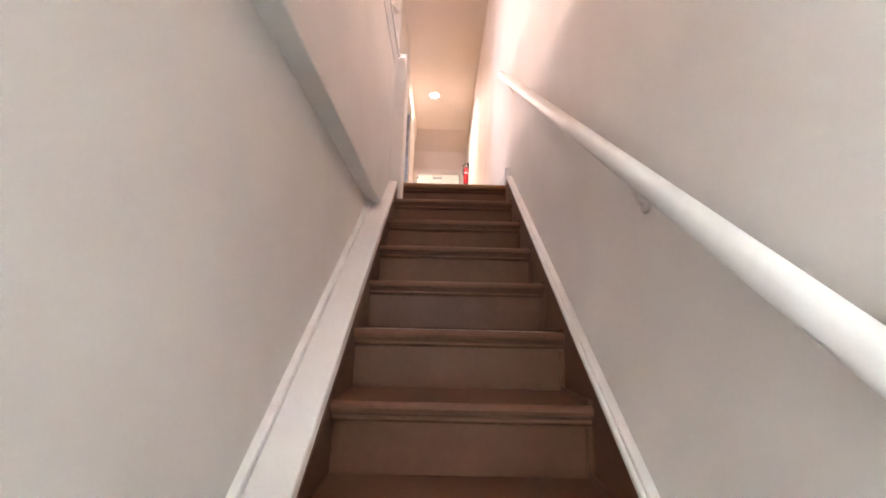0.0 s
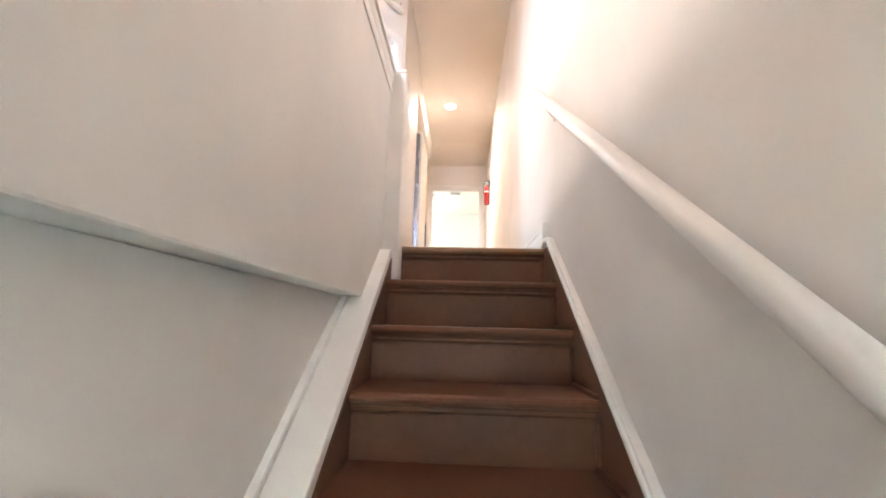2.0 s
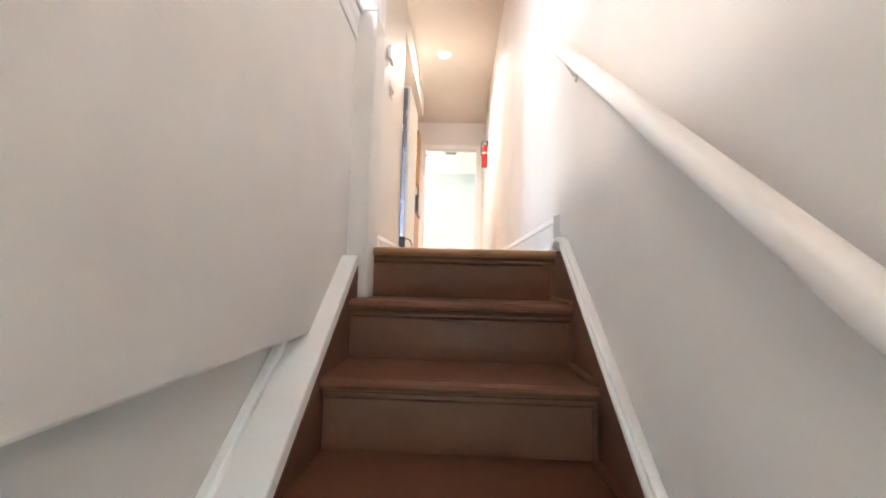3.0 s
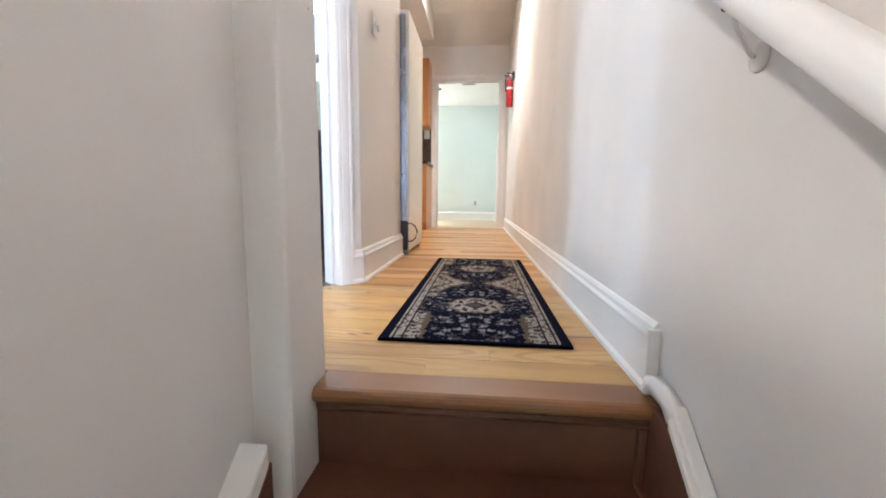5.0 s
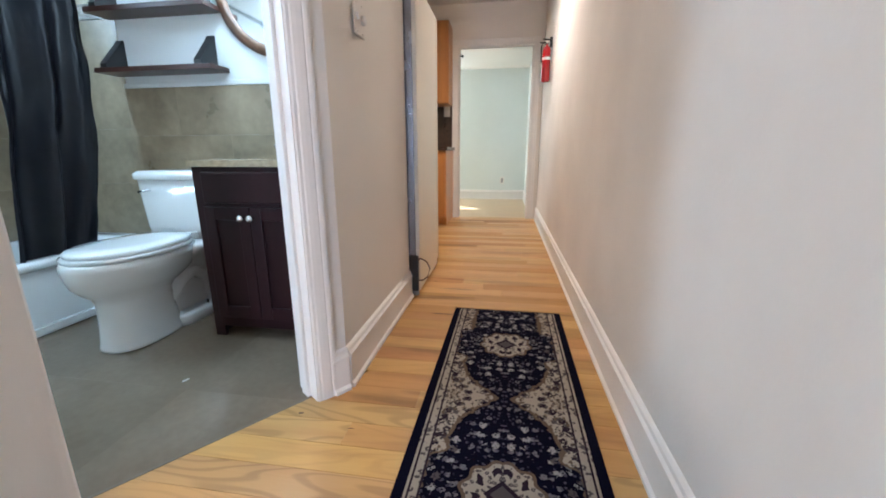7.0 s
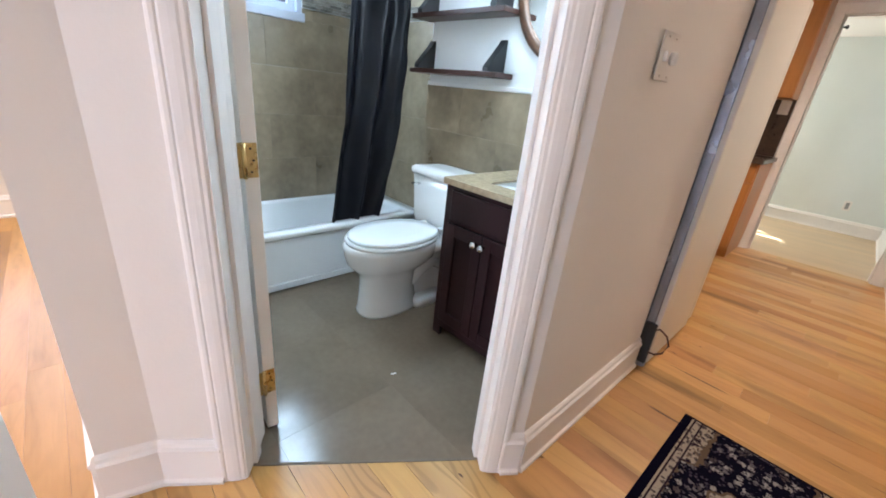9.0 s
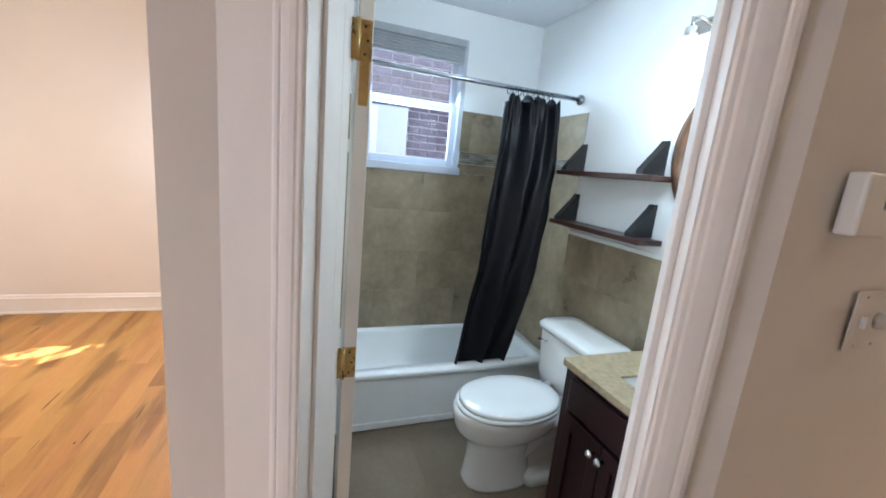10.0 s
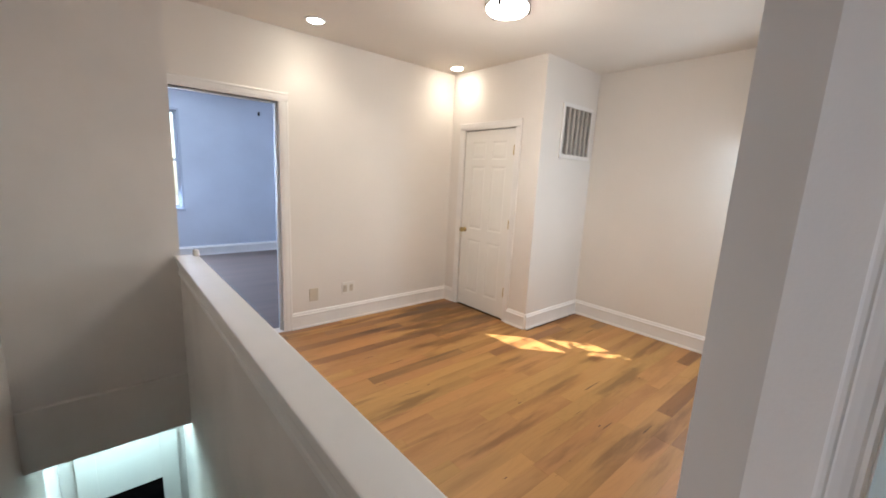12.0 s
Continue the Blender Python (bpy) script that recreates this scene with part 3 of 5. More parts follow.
# the skirt's moulding turns upright below the baseboard's end and is caulked to it
turn = bmesh.new()
loft([[(x, y, z) for y, z in ((-0.062, -0.004), (-0.030, 0.020), (0.030, 0.024), (0.050, 0.012), (0.050, 0.046), (0.018, 0.052), (-0.022, 0.050), (-0.062, 0.032))] for x in (XR - 0.012, -0.001)], bm=turn)
bmesh.ops.bevel(turn, geom=list(turn.edges), offset=0.004, segments=2, affect="EDGES")
part("skirt_return", turn, M_TRIM, stair, "white painted moulding return", smooth=True)
lump = bmesh.new()
bmesh.ops.create_icosphere(lump, subdivisions=3, radius=0.017, matrix=pose(XR + 0.004, 0.046, 0.020))
for v in lump.verts:
    v.co += 0.006 * noise.noise(v.co * 70) * Vector((1, 1, 1.6))
part("caulk_lump", lump, M_TRIM, stair, "rough white caulk")

# landing nosing
nose = bmesh.new()
prof = [(NOSE, -0.026), (0.012, -0.032), (0.005, -0.029), (0.001, -0.022), (0.0, -0.015), (0.002, -0.008), (0.007, -0.003), (0.014, -0.0005), (NOSE, -0.0005)]
loft([[(x, py, pz) for py, pz in prof] for x in (-0.718, -0.012)], bm=nose)
structure("landing_nosing", nose, M_NOSING, "reddish stained wooden nosing at the stair head", "nosing")

# handrail
rail = empty("handrail", (0, 0, 0), "thick white painted wooden handrail on brackets", "handrail")
rp = [(0.0262 * math.copysign(abs(math.cos(a)) ** 0.7, math.cos(a)) * 0.82, 0.0225 * math.copysign(abs(math.sin(a)) ** 0.7, math.sin(a))) for a in [2 * math.pi * i / 20 for i in range(20)]]
RAIL_Z = lambda y: 0.864 + 0.831 * (y - 0.054)
part("rail", sweep(rp, (-0.052, 0.062, RAIL_Z(0.062)), (-0.052, -3.1, RAIL_Z(-3.1))), M_TRIM, rail, smooth=True)
for by in (-0.155, -1.66, -2.9):
    bz = RAIL_Z(by)
    br = part("bracket", tube([(-0.002, by, bz - 0.096), (-0.012, by, bz - 0.094), (-0.034, by, bz - 0.060), (-0.050, by, bz - 0.018)], 0.0032), M_STAIRWALL, rail, "painted metal bracket", smooth=True)
    part("bracket_plate", lathe([(0.020, 0), (0.019, 0.003), (0.012, 0.006), (0.006, 0.007)], 20, pose(-0.001, by, bz - 0.096, 0, -90, 0)), M_STAIRWALL, br, smooth=True)
    part("saddle_screw", lathe([(0.0045, 0), (0.0045, 0.003), (0.002, 0.006)], 10, pose(-0.050, by + 0.004, bz - 0.029, 180, 0, 0)), M_SCREW, rail, "dark screw under the rail")

# ---------------------------------------------------------------- baseboards and casings
BASE_PROF = [(0, 0), (0.024, 0), (0.024, 0.012), (0.016, 0.020), (0.015, 0.118), (0.019, 0.122), (0.019, 0.130), (0.012, 0.138), (0.010, 0.150), (0.004, 0.158), (0, 0.160)]


def baseboard(name, a, b, label="white painted baseboard with moulded top", h=1.0, mat=None):
    return structure(name, sweep([(o, z * h) for o, z in BASE_PROF], (*b, 0.0), (*a, 0.0)), mat or M_TRIM, label, "baseboard")


baseboard("baseboard_hall_east", (-0.001, 0.065), (-0.001, END_Y - 0.001), h=0.94)
baseboard("baseboard_hall_west", (-0.925, 1.975), tuple(DA))
baseboard("baseboard_diag_right", tuple(DA), dp(S0 - 0.062, 0))
baseboard("baseboard_diag_left", dp(S1 + 0.062, 0), tuple(DB))
baseboard("baseboard_wall_end", tuple(DB), (-1.602, 0.066))
baseboard("baseboard_living_north", (-1.602, 0.066), (WEST_X, 0.066))
baseboard("baseboard_living_west", (WEST_X, 0.066), (WEST_X, CHASE_Y))
baseboard("baseboard_chase", (WEST_X, CHASE_Y), (CHASE_X, CHASE_Y))
baseboard("baseboard_closet_right", (CHASE_X, CHASE_Y), (CHASE_X, -2.155))
baseboard("baseboard_closet_left", (CHASE_X, -2.995), (CHASE_X, BACK_Y))
baseboard("baseboard_living_south", (CHASE_X, BACK_Y), (BDOOR[0] - 0.065, BACK_Y))
baseboard("baseboard_half_wall", (-0.894, -2.6), (-0.894, -0.09))
baseboard("baseboard_end_room", (-0.055, 6.98), (-2.75, 6.98))
baseboard("baseboard_end_room_east", (-0.055, END_Y + 0.125), (-0.055, 6.98))
baseboard("baseboard_bedroom", (-3.6, -7.1), (-0.02, -7.1))
structure("baseboard_end_block", box(-0.026, -0.0015, 0.052, 0.064, 0.0, 0.140, 0.003), M_TRIM, "white end block of the hallway baseboard", "baseboard")

CASING = [(0, 0), (0.072, 0), (0.072, 0.011), (0.069, 0.0145), (0.062, 0.016), (0.054, 0.0155), (0.050, 0.0135), (0.045, 0.0145), (0.030, 0.0138), (0.017, 0.0120), (0.012, 0.0095), (0.004, 0.0088), (0, 0.006)]


def casing(name, m, w, h, label, legs=(True, True), mat=None, deep=0.12):
    """Door casing with jambs in the plane of m: x across the opening from 0 to w, y into the wall, z up. Profile at the front face (y=0)."""
    frame_ob = tagged(new(name), label, "door frame", kind="structure")
    frame_ob.matrix_basis = m
    mat = mat or M_TRIM
    for side, on in zip((0, 1), legs):
        if on:
            bm = bmesh.new()
            sgn = -1 if side == 0 else 1
            x0 = -0.004 if side == 0 else w + 0.004
            pts = [(x0 + sgn * o, -d) for o, d in CASING]
            loft([[(px, py, z) for px, py in pts] for z in (0.0, h + 0.004)], bm=bm)
            part("side_casing", bm, mat, frame_ob)
        bm = bmesh.new()
        if side == 0:
            add_box(bm, -0.02, 0.0, -0.004, deep, 0, h)
            add_box(bm, 0.0, 0.012, 0.045, 0.085, 0, h - 0.012, 0.002)
        else:
            add_box(bm, w, w + 0.02, -0.004, deep, 0, h)
            add_box(bm, w - 0.012, w, 0.045, 0.085, 0, h - 0.012, 0.002)
        part("jamb", bm, mat, frame_ob)
    bm = bmesh.new()
    x0, x1 = (-0.076 if legs[0] else -0.004), (w + 0.076 if legs[1] else w + 0.004)
    pts = [(h + 0.004 + o, -d) for o, d in CASING]
    loft([[(x, py, pz) for pz, py in pts] for x in (x0, x1)], bm=bm)
    part("head_casing", bm, mat, frame_ob)
    bm = bmesh.new()
    add_box(bm, 0, w, -0.004, deep, h, h + 0.02)
    add_box(bm, 0.0, w, 0.045, 0.085, h - 0.012, h, 0.002)
    part("head_jamb", bm, mat, frame_ob)
    return frame_ob


bath_frame = casing("door_frame_bath", DIAG @ Matrix.Translation((-S1, 0, 0)), S1 - S0, 1.90, deep=0.125, label="white painted bathroom door frame with moulded casing")
part("inner_casing", box(-0.07, 0.0, 0.1255, 0.163, 0.0, 1.96, 0.003), M_TRIM, bath_frame)
casing("door_frame_hall_end", pose(EDOOR[0], END_Y, 0), EDOOR[1] - EDOOR[0], EDOOR[3], "white painted door frame at the hallway's end")
casing("door_frame_bedroom", pose(BDOOR[1], BACK_Y, 0, 0, 0, 180), BDOOR[1] - BDOOR[0], BDOOR[3], "white painted bedroom door frame", legs=(False, True))
casing("door_frame_closet", pose(CHASE_X, -2.93, 0, 0, 0, 90), 0.71, 1.985, "white painted closet door frame", deep=0.06)

# ---------------------------------------------------------------- windows
def window(name, m, w, h, label, deep=0.12, blind=False, grid=(1, 1)):
    """A double-hung window; x across, y outwards, z up from the sill."""
    ob = tagged(new(name), label, "window", kind="structure")
    ob.matrix_basis = m
    fr = bmesh.new()
    add_box(fr, 0, 0.03, 0.0, deep, 0, h)
    add_box(fr, w - 0.03, w, 0.0, deep, 0, h)
    add_box(fr, 0.03, w - 0.03, 0.0, deep, h - 0.03, h)
    part("window_frame", fr, M_VINYL, ob)
    part("window_sill", box(-0.01, w + 0.01, -0.025, deep, -0.02, 0.03, 0.004), M_VINYL, ob)
    for n, (z0, z1, y) in enumerate(((0.03, h * 0.5 + 0.02, 0.035), (h * 0.5 - 0.02, h - 0.03, 0.075))):
        sash = bmesh.new()
        add_box(sash, 0.03, 0.07, y, y + 0.03, z0, z1, 0.003)
        add_box(sash, w - 0.07, w - 0.03, y, y + 0.03, z0, z1, 0.003)
        add_box(sash, 0.07, w - 0.07, y, y + 0.03, z0, z0 + 0.045, 0.003)
        add_box(sash, 0.07, w - 0.07, y, y + 0.03, z1 - 0.04, z1, 0.003)
        s = part("sash", sash, M_VINYL, ob)
        pane = part("pane", box(0.07, w - 0.07, y + 0.012, y + 0.016, z0 + 0.045, z1 - 0.04), M_HAZE if blind and n else M_GLASS, s)
        pane.visible_shadow = False
    if blind:
        bl = bmesh.new()
        add_box(bl, 0.02, w - 0.02, -0.02, 0.03, h - 0.05, h - 0.005, 0.006)
        for i in range(6):
            add_box(bl, 0.025, w - 0.025, -0.012 + 0.002 * (i % 2), 0.022, h - 0.068 - i * 0.017, h - 0.054 - i * 0.017, 0.003)
        part("raised_blind", bl, M_BLIND, ob, "grey raised blind")
    return ob


window("window_bath", pose(BW, BWIN[0], BWIN[2], 0, 0, 90) , BWIN[1] - BWIN[0], BWIN[3] - BWIN[2], "small white double-hung bathroom window with raised grey blind", blind=True)
window("window_living", pose(WEST_X, LWIN[0], LWIN[2], 0, 0, 90), LWIN[1] - LWIN[0], LWIN[3] - LWIN[2], "narrow white double-hung living room window")
window("window_bedroom", pose(WB[1], -7.1, WB[2], 0, 0, 180), WB[1] - WB[0], WB[3] - WB[2], "tall bright white double-hung bedroom window")
window("window_end_room", pose(EW[0], 6.98, EW[2], 0, 0, 0), EW[1] - EW[0], EW[3] - EW[2], "white double-hung end room window")


# ---------------------------------------------------------------- hallway things
def rug_material():
    m = bpy.data.materials.new("navy_persian_pile")
    m.use_nodes = True
    t = m.node_tree
    b = t.nodes["Principled BSDF"]
    b.inputs["Roughness"].default_value = 1.0
    b.inputs["Specular IOR Level"].default_value = 0.05
    coord = t.nodes.new("ShaderNodeTexCoord")
    sep = t.nodes.new("ShaderNodeSeparateXYZ")
    t.links.new(coord.outputs["Object"], sep.inputs[0])

    def op(kind, a, c=None, d=None):
        n = t.nodes.new("ShaderNodeMath")
        n.operation = kind
        for i, v in enumerate((a, c, d)):
            if v is None:
                continue
            if isinstance(v, (int, float)):
                n.inputs[i].default_value = v
            else:
                t.links.new(v, n.inputs[i])
        return n.outputs[0]

    def mix(f, a, c):
        n = t.nodes.new("ShaderNodeMix")
        n.data_type = "RGBA"
        t.links.new(f, n.inputs["Factor"])
        for key, v in (("A", a), ("B", c)):
            if isinstance(v, tuple):
                n.inputs[key].default_value = (*v, 1)
            else:
                t.links.new(v, n.inputs[key])
        return n.outputs["Result"]

    def both(a, c):
        return op("MULTIPLY", a, c)

    ax, ay = op("ABSOLUTE", sep.outputs["X"]), op("ABSOLUTE", sep.outputs["Y"])
    flip = t.nodes.new("ShaderNodeCombineXYZ")
    t.links.new(ax, flip.inputs["X"])
    t.links.new(ay, flip.inputs["Y"])
    wob = t.nodes.new("ShaderNodeTexNoise")
    wob.inputs["Scale"].default_value = 26
    t.links.new(flip.outputs[0], wob.inputs["Vector"])
    fleck = t.nodes.new("ShaderNodeTexNoise")
    fleck.inputs["Scale"].default_value = 120
    t.links.new(flip.outputs[0], fleck.inputs["Vector"])
    wobble = op("MULTIPLY", op("SUBTRACT", wob.outputs["Fac"], 0.5), 0.05)
    ramp = t.nodes.new("ShaderNodeValToRGB")
    e = ramp.color_ramp.elements
    e[0].position, e[0].color = 0.0, (0.14, 0.14, 0.14, 1)
    e[1].position, e[1].color = 1.0, (0.72, 0.72, 0.72, 1)
    for p, v in ((0.05, 0.28), (0.14, 0.60), (0.24, 0.74), (0.34, 0.77), (0.37, 0.98), (0.64, 0.98), (0.67, 0.74)):
        x = e.new(p)
        x.color = (v, v, v, 1)
    t.links.new(op("DIVIDE", ay, 0.77), ramp.inputs["Fac"])
    width = op("ADD", op("MULTIPLY", ramp.outputs["Color"], 0.21), wobble)
    NAVY, BEIGE, TAUPE, BROWN, PLUM = (0.003, 0.0026, 0.0095), (0.29, 0.25, 0.205), (0.070, 0.058, 0.058), (0.10, 0.068, 0.046), (0.020, 0.012, 0.020)

    def florets(scale, cut, seed):
        v = t.nodes.new("ShaderNodeTexVoronoi")
        v.inputs["Scale"].default_value = scale
        sh = t.nodes.new("ShaderNodeVectorMath")
        sh.inputs[1].default_value = (seed, seed * 0.7, 0)
        t.links.new(flip.outputs[0], sh.inputs[0])
        t.links.new(sh.outputs[0], v.inputs["Vector"])
        d = op("ADD", v.outputs["Distance"], op("MULTIPLY", op("SUBTRACT", fleck.outputs["Fac"], 0.5), 0.75))
        ring = both(op("LESS_THAN", d, cut), op("GREATER_THAN", d, cut * 0.30))
        pick = op("GREATER_THAN", v.outputs["Color"], 0.35)
        return both(ring, pick)

    field = mix(florets(38, 0.34, 3.1), NAVY, (0.115, 0.108, 0.115))
    field = mix(florets(66, 0.30, 7.7), field, (0.055, 0.050, 0.068))
    field = mix(florets(24, 0.26, 6.1), field, (0.24, 0.23, 0.22))
    field = mix(florets(17, 0.20, 1.3), field, TAUPE)
    panel = mix(florets(36, 0.42, 5.2), BEIGE, TAUPE)
    panel = mix(florets(60, 0.34, 8.8), panel, BROWN)
    panel = mix(florets(30, 0.34, 11.3), panel, PLUM)
    panel = mix(florets(88, 0.30, 2.9), panel, NAVY)
    panel = mix(florets(15, 0.22, 9.2), panel, PLUM)
    inside = op("LESS_THAN", ax, width)
    col = mix(inside, panel, field)
    outline = op("LESS_THAN", op("ABSOLUTE", op("SUBTRACT", ax, width)), 0.007)
    col = mix(outline, col, BROWN)
    dy = op("SUBTRACT", ay, 0.39)
    r = op("SQRT", op("ADD", op("MULTIPLY", ax, ax), op("MULTIPLY", dy, dy)))
    ang = op("ARCTAN2", dy, ax)
    scal = op("MULTIPLY", op("SINE", op("MULTIPLY", ang, 10.0)), 0.007)
    rr = op("ADD", r, scal)
    col = mix(op("LESS_THAN", rr, 0.106), col, BROWN)
    med = mix(florets(70, 0.42, 2.2), BEIGE, TAUPE)
    med = mix(both(op("GREATER_THAN", op("SINE", op("MULTIPLY", ang, 8.0)), 0.1), op("LESS_THAN", op("ABSOLUTE", op("SUBTRACT", rr, 0.070)), 0.010)), med, PLUM)
    col = mix(op("LESS_THAN", rr, 0.096), col, med)
    dia = op("ADD", ax, op("ABSOLUTE", dy))
    col = mix(op("LESS_THAN", dia, 0.046), col, PLUM)
    col = mix(op("LESS_THAN", dia, 0.030), col, TAUPE)
    edge = op("MINIMUM", op("SUBTRACT", 0.27, ax), op("SUBTRACT", 0.77, ay))
    side = op("SUBTRACT", 0.27, ax)
    band = mix(florets(46, 0.40, 4.4), BEIGE, TAUPE)
    col = mix(op("LESS_THAN", side, 0.066), col, band)
    col = mix(op("LESS_THAN", op("ABSOLUTE", op("SUBTRACT", side, 0.066)), 0.003), col, PLUM)
    col = mix(op("LESS_THAN", op("ABSOLUTE", op("SUBTRACT", side, 0.040)), 0.003), col, PLUM)
    col = mix(op("LESS_THAN", side, 0.030), col, NAVY)
    col = mix(op("LESS_THAN", edge, 0.012), col, NAVY)
    t.links.new(col, b.inputs["Base Color"])
    nap = t.nodes.new("ShaderNodeTexNoise")
    nap.inputs["Scale"].default_value = 450
    t.links.new(coord.outputs["Object"], nap.inputs["Vector"])
    bn = t.nodes.new("ShaderNodeBump")
    bn.inputs["Strength"].default_value, bn.inputs["Distance"].default_value = 0.6, 0.003
    t.links.new(nap.outputs["Fac"], bn.inputs["Height"])
    t.links.new(bn.outputs["Normal"], b.inputs["Normal"])
    return m


rug = part("runner_rug", box(-0.27, 0.27, -0.77, 0.77, 0.0, 0.009, 0.003, 2), rug_material())
rug.matrix_basis = pose(-0.375, 1.058, 0.0005, 0, 0, -0.6)
tagged(rug, "navy patterned runner rug with beige medallions on the floor", "rug")

fr = empty("refrigerator", (-0.880, 1.99, 0), "cream refrigerator with galvanised back beside the hallway", "refrigerator")
part("cabinet", box(-0.70, 0.012, 0.012, 0.60, 0.03, 1.655, 0.008), M_FRIDGE, fr)
part("door", box(-0.70, 0.012, 0.604, 0.665, 0.06, 1.655, 0.015, 3), M_FRIDGE, fr)
part("back_panel", box(-0.68, -0.008, 0.0, 0.011, 0.20, 1.63, 0.003), M_FRIDGEBACK, fr, "bluish galvanised back panel")
part("compressor_cover", box(-0.62, 0.006, -0.012, 0.010, 0.035, 0.245, 0.004), M_RUBBER, fr, "black compressor cover")
part("foot", lathe([(0.022, 0), (0.022, 0.028), (0.012, 0.031)], 12, pose(-0.02, 0.03, 0)), M_GREY, fr)
part("foot", lathe([(0.022, 0), (0.022, 0.028), (0.012, 0.031)], 12, pose(-0.02, 0.56, 0)), M_GREY, fr)
part("foot", lathe([(0.022, 0), (0.022, 0.028), (0.012, 0.031)], 12, pose(-0.67, 0.03, 0)), M_GREY, fr)
part("power_cord", tube([(-0.01, -0.004, 0.21), (0.02, 0.002, 0.23), (0.055, 0.004, 0.21), (0.072, 0.006, 0.17), (0.058, 0.004, 0.12), (0.03, 0.0, 0.10), (0.005, -0.006, 0.10)], 0.0045, 8), M_CORD, fr,
     "looped power cord", smooth=True)

cab = empty("kitchen_base_cabinet", (-1.05, 4.24, 0), "honey oak kitchen base cabinet under dark counter", "cabinet")
part("body", box(-1.2, 0.0, 0.02, 0.625, 0.09, 0.84, 0.003), M_OAKCAB, cab)
part("toe_kick", box(-1.2, -0.004, 0.08, 0.62, 0.0, 0.088), M_OAKCAB, cab, "reddish oak toe kick")
for i in range(3):
    part("drawer_front", box(-0.395 - 0.4 * i, -0.01 - 0.4 * i, 0.0, 0.019, 0.69, 0.83, 0.004), M_OAKCAB, cab)
    part("door", box(-0.395 - 0.4 * i, -0.01 - 0.4 * i, 0.0, 0.019, 0.10, 0.68, 0.004), M_OAKCAB, cab)
part_top = tagged(part("countertop", box(-2.25, -1.03, 4.215, 4.866, 0.842, 0.878, 0.004), M_COUNTER), "dark brown kitchen countertop on the oak cabinet", "countertop")
upc = empty("kitchen_wall_cabinet", (-1.06, 4.54, 1.36), "honey oak kitchen wall cabinet hung over the counter", "cabinet")
part("body", box(-1.2, 0.0, 0.02, 0.325, 0.0, 0.86, 0.003), M_OAKCAB, upc)
for i in range(3):
    part("door", box(-0.395 - 0.4 * i, -0.005 - 0.4 * i, 0.0, 0.019, 0.005, 0.855, 0.004), M_OAKCAB, upc)
structure("backsplash", box(-2.25, -1.065, 4.856, 4.868, 0.88, 1.36), M_SPLASH, "dark brown backsplash behind the counter", "backsplash")
op1 = empty("wall_outlet", (-1.125, 4.855, 1.31), "white outlet plate on the dark backsplash", "outlet")
part("plate", box(-0.038, 0.038, -0.006, 0.0, -0.07, 0.07, 0.002), M_PLASTIC, op1)
part("socket", box(-0.017, 0.017, -0.008, -0.006, 0.01, 0.045, 0.003), M_PLASTIC, op1)
part("socket", box(-0.017, 0.017, -0.008, -0.006, -0.045, -0.01, 0.003), M_PLASTIC, op1)

ex = empty("fire_extinguisher", (-0.050, 4.0, 1.47), "red fire extinguisher with black valve hung on the wall", "fire extinguisher")
ex.scale = (0.8, 0.8, 1.0)
part("cylinder", lathe([(0.012, -0.002), (0.045, 0.0), (0.050, 0.010), (0.050, 0.265), (0.044, 0.292), (0.028, 0.312), (0.016, 0.318), (0.016, 0.328)], 28), M_RED, ex, smooth=True)
part("label_band", lathe([(0.0505, 0.190), (0.0508, 0.191), (0.0508, 0.214), (0.0505, 0.215)], 28), M_LABEL, ex, "white label band")
part("label_text_block", box(-0.0525, -0.0505, -0.018, 0.018, 0.197, 0.208), M_RED, ex)
part("valve", lathe([(0.016, 0.328), (0.018, 0.332), (0.018, 0.352), (0.010, 0.360)], 16), M_BLACK, ex, smooth=True)
part("lever", box(-0.085, 0.018, -0.010, 0.010, 0.362, 0.374, 0.003, m=pose(0, 0, 0, 0, 6, 0)), M_BLACK, ex)
part("handle", box(-0.080, 0.012, -0.009, 0.009, 0.340, 0.350, 0.003), M_BLACK, ex)
part("pressure_gauge", lathe([(0.014, 0), (0.014, 0.010), (0.010, 0.012)], 16, pose(0, -0.014, 0.345, 90, 0, 0)), M_LABEL, ex)
part("hose", tube([(-0.014, 0, 0.345), (-0.045, 0.0, 0.345), (-0.062, 0.002, 0.31), (-0.062, 0.0, 0.25), (-0.056, 0, 0.17)], 0.008, 8), M_RUBBER, ex, smooth=True)
part("wall_hook", box(0.03, 0.0615, -0.015, 0.015, 0.30, 0.39, 0.003), M_BLACK, ex)

th = empty("thermostat", (-0.924, 1.215, 1.475), "white wall thermostat with grey display on hallway wall", "thermostat", rz=0)
part("housing", box(0.001, 0.030, -0.062, 0.062, -0.048, 0.048, 0.007, 3), M_PLASTIC, th)
part("display", box(0.030, 0.0315, -0.010, 0.040, -0.005, 0.030, 0.001), M_GREY, th, "grey display")
for i in range(2):
    part("button", box(0.030, 0.033, 0.008 + 0.018 * i, 0.020 + 0.018 * i, -0.032, -0.020, 0.002), M_PLASTIC, th)
sw = empty("light_switch", (-0.924, 1.335, 1.275), "cream switch plate with dimmer knob on hallway wall", "light switch")
part("plate", box(0.0005, 0.004, -0.052, 0.052, -0.055, 0.055, 0.002), M_WALL, sw)
part("toggle", box(0.004, 0.015, -0.032, -0.020, -0.012, 0.012, 0.003), M_WALL, sw)
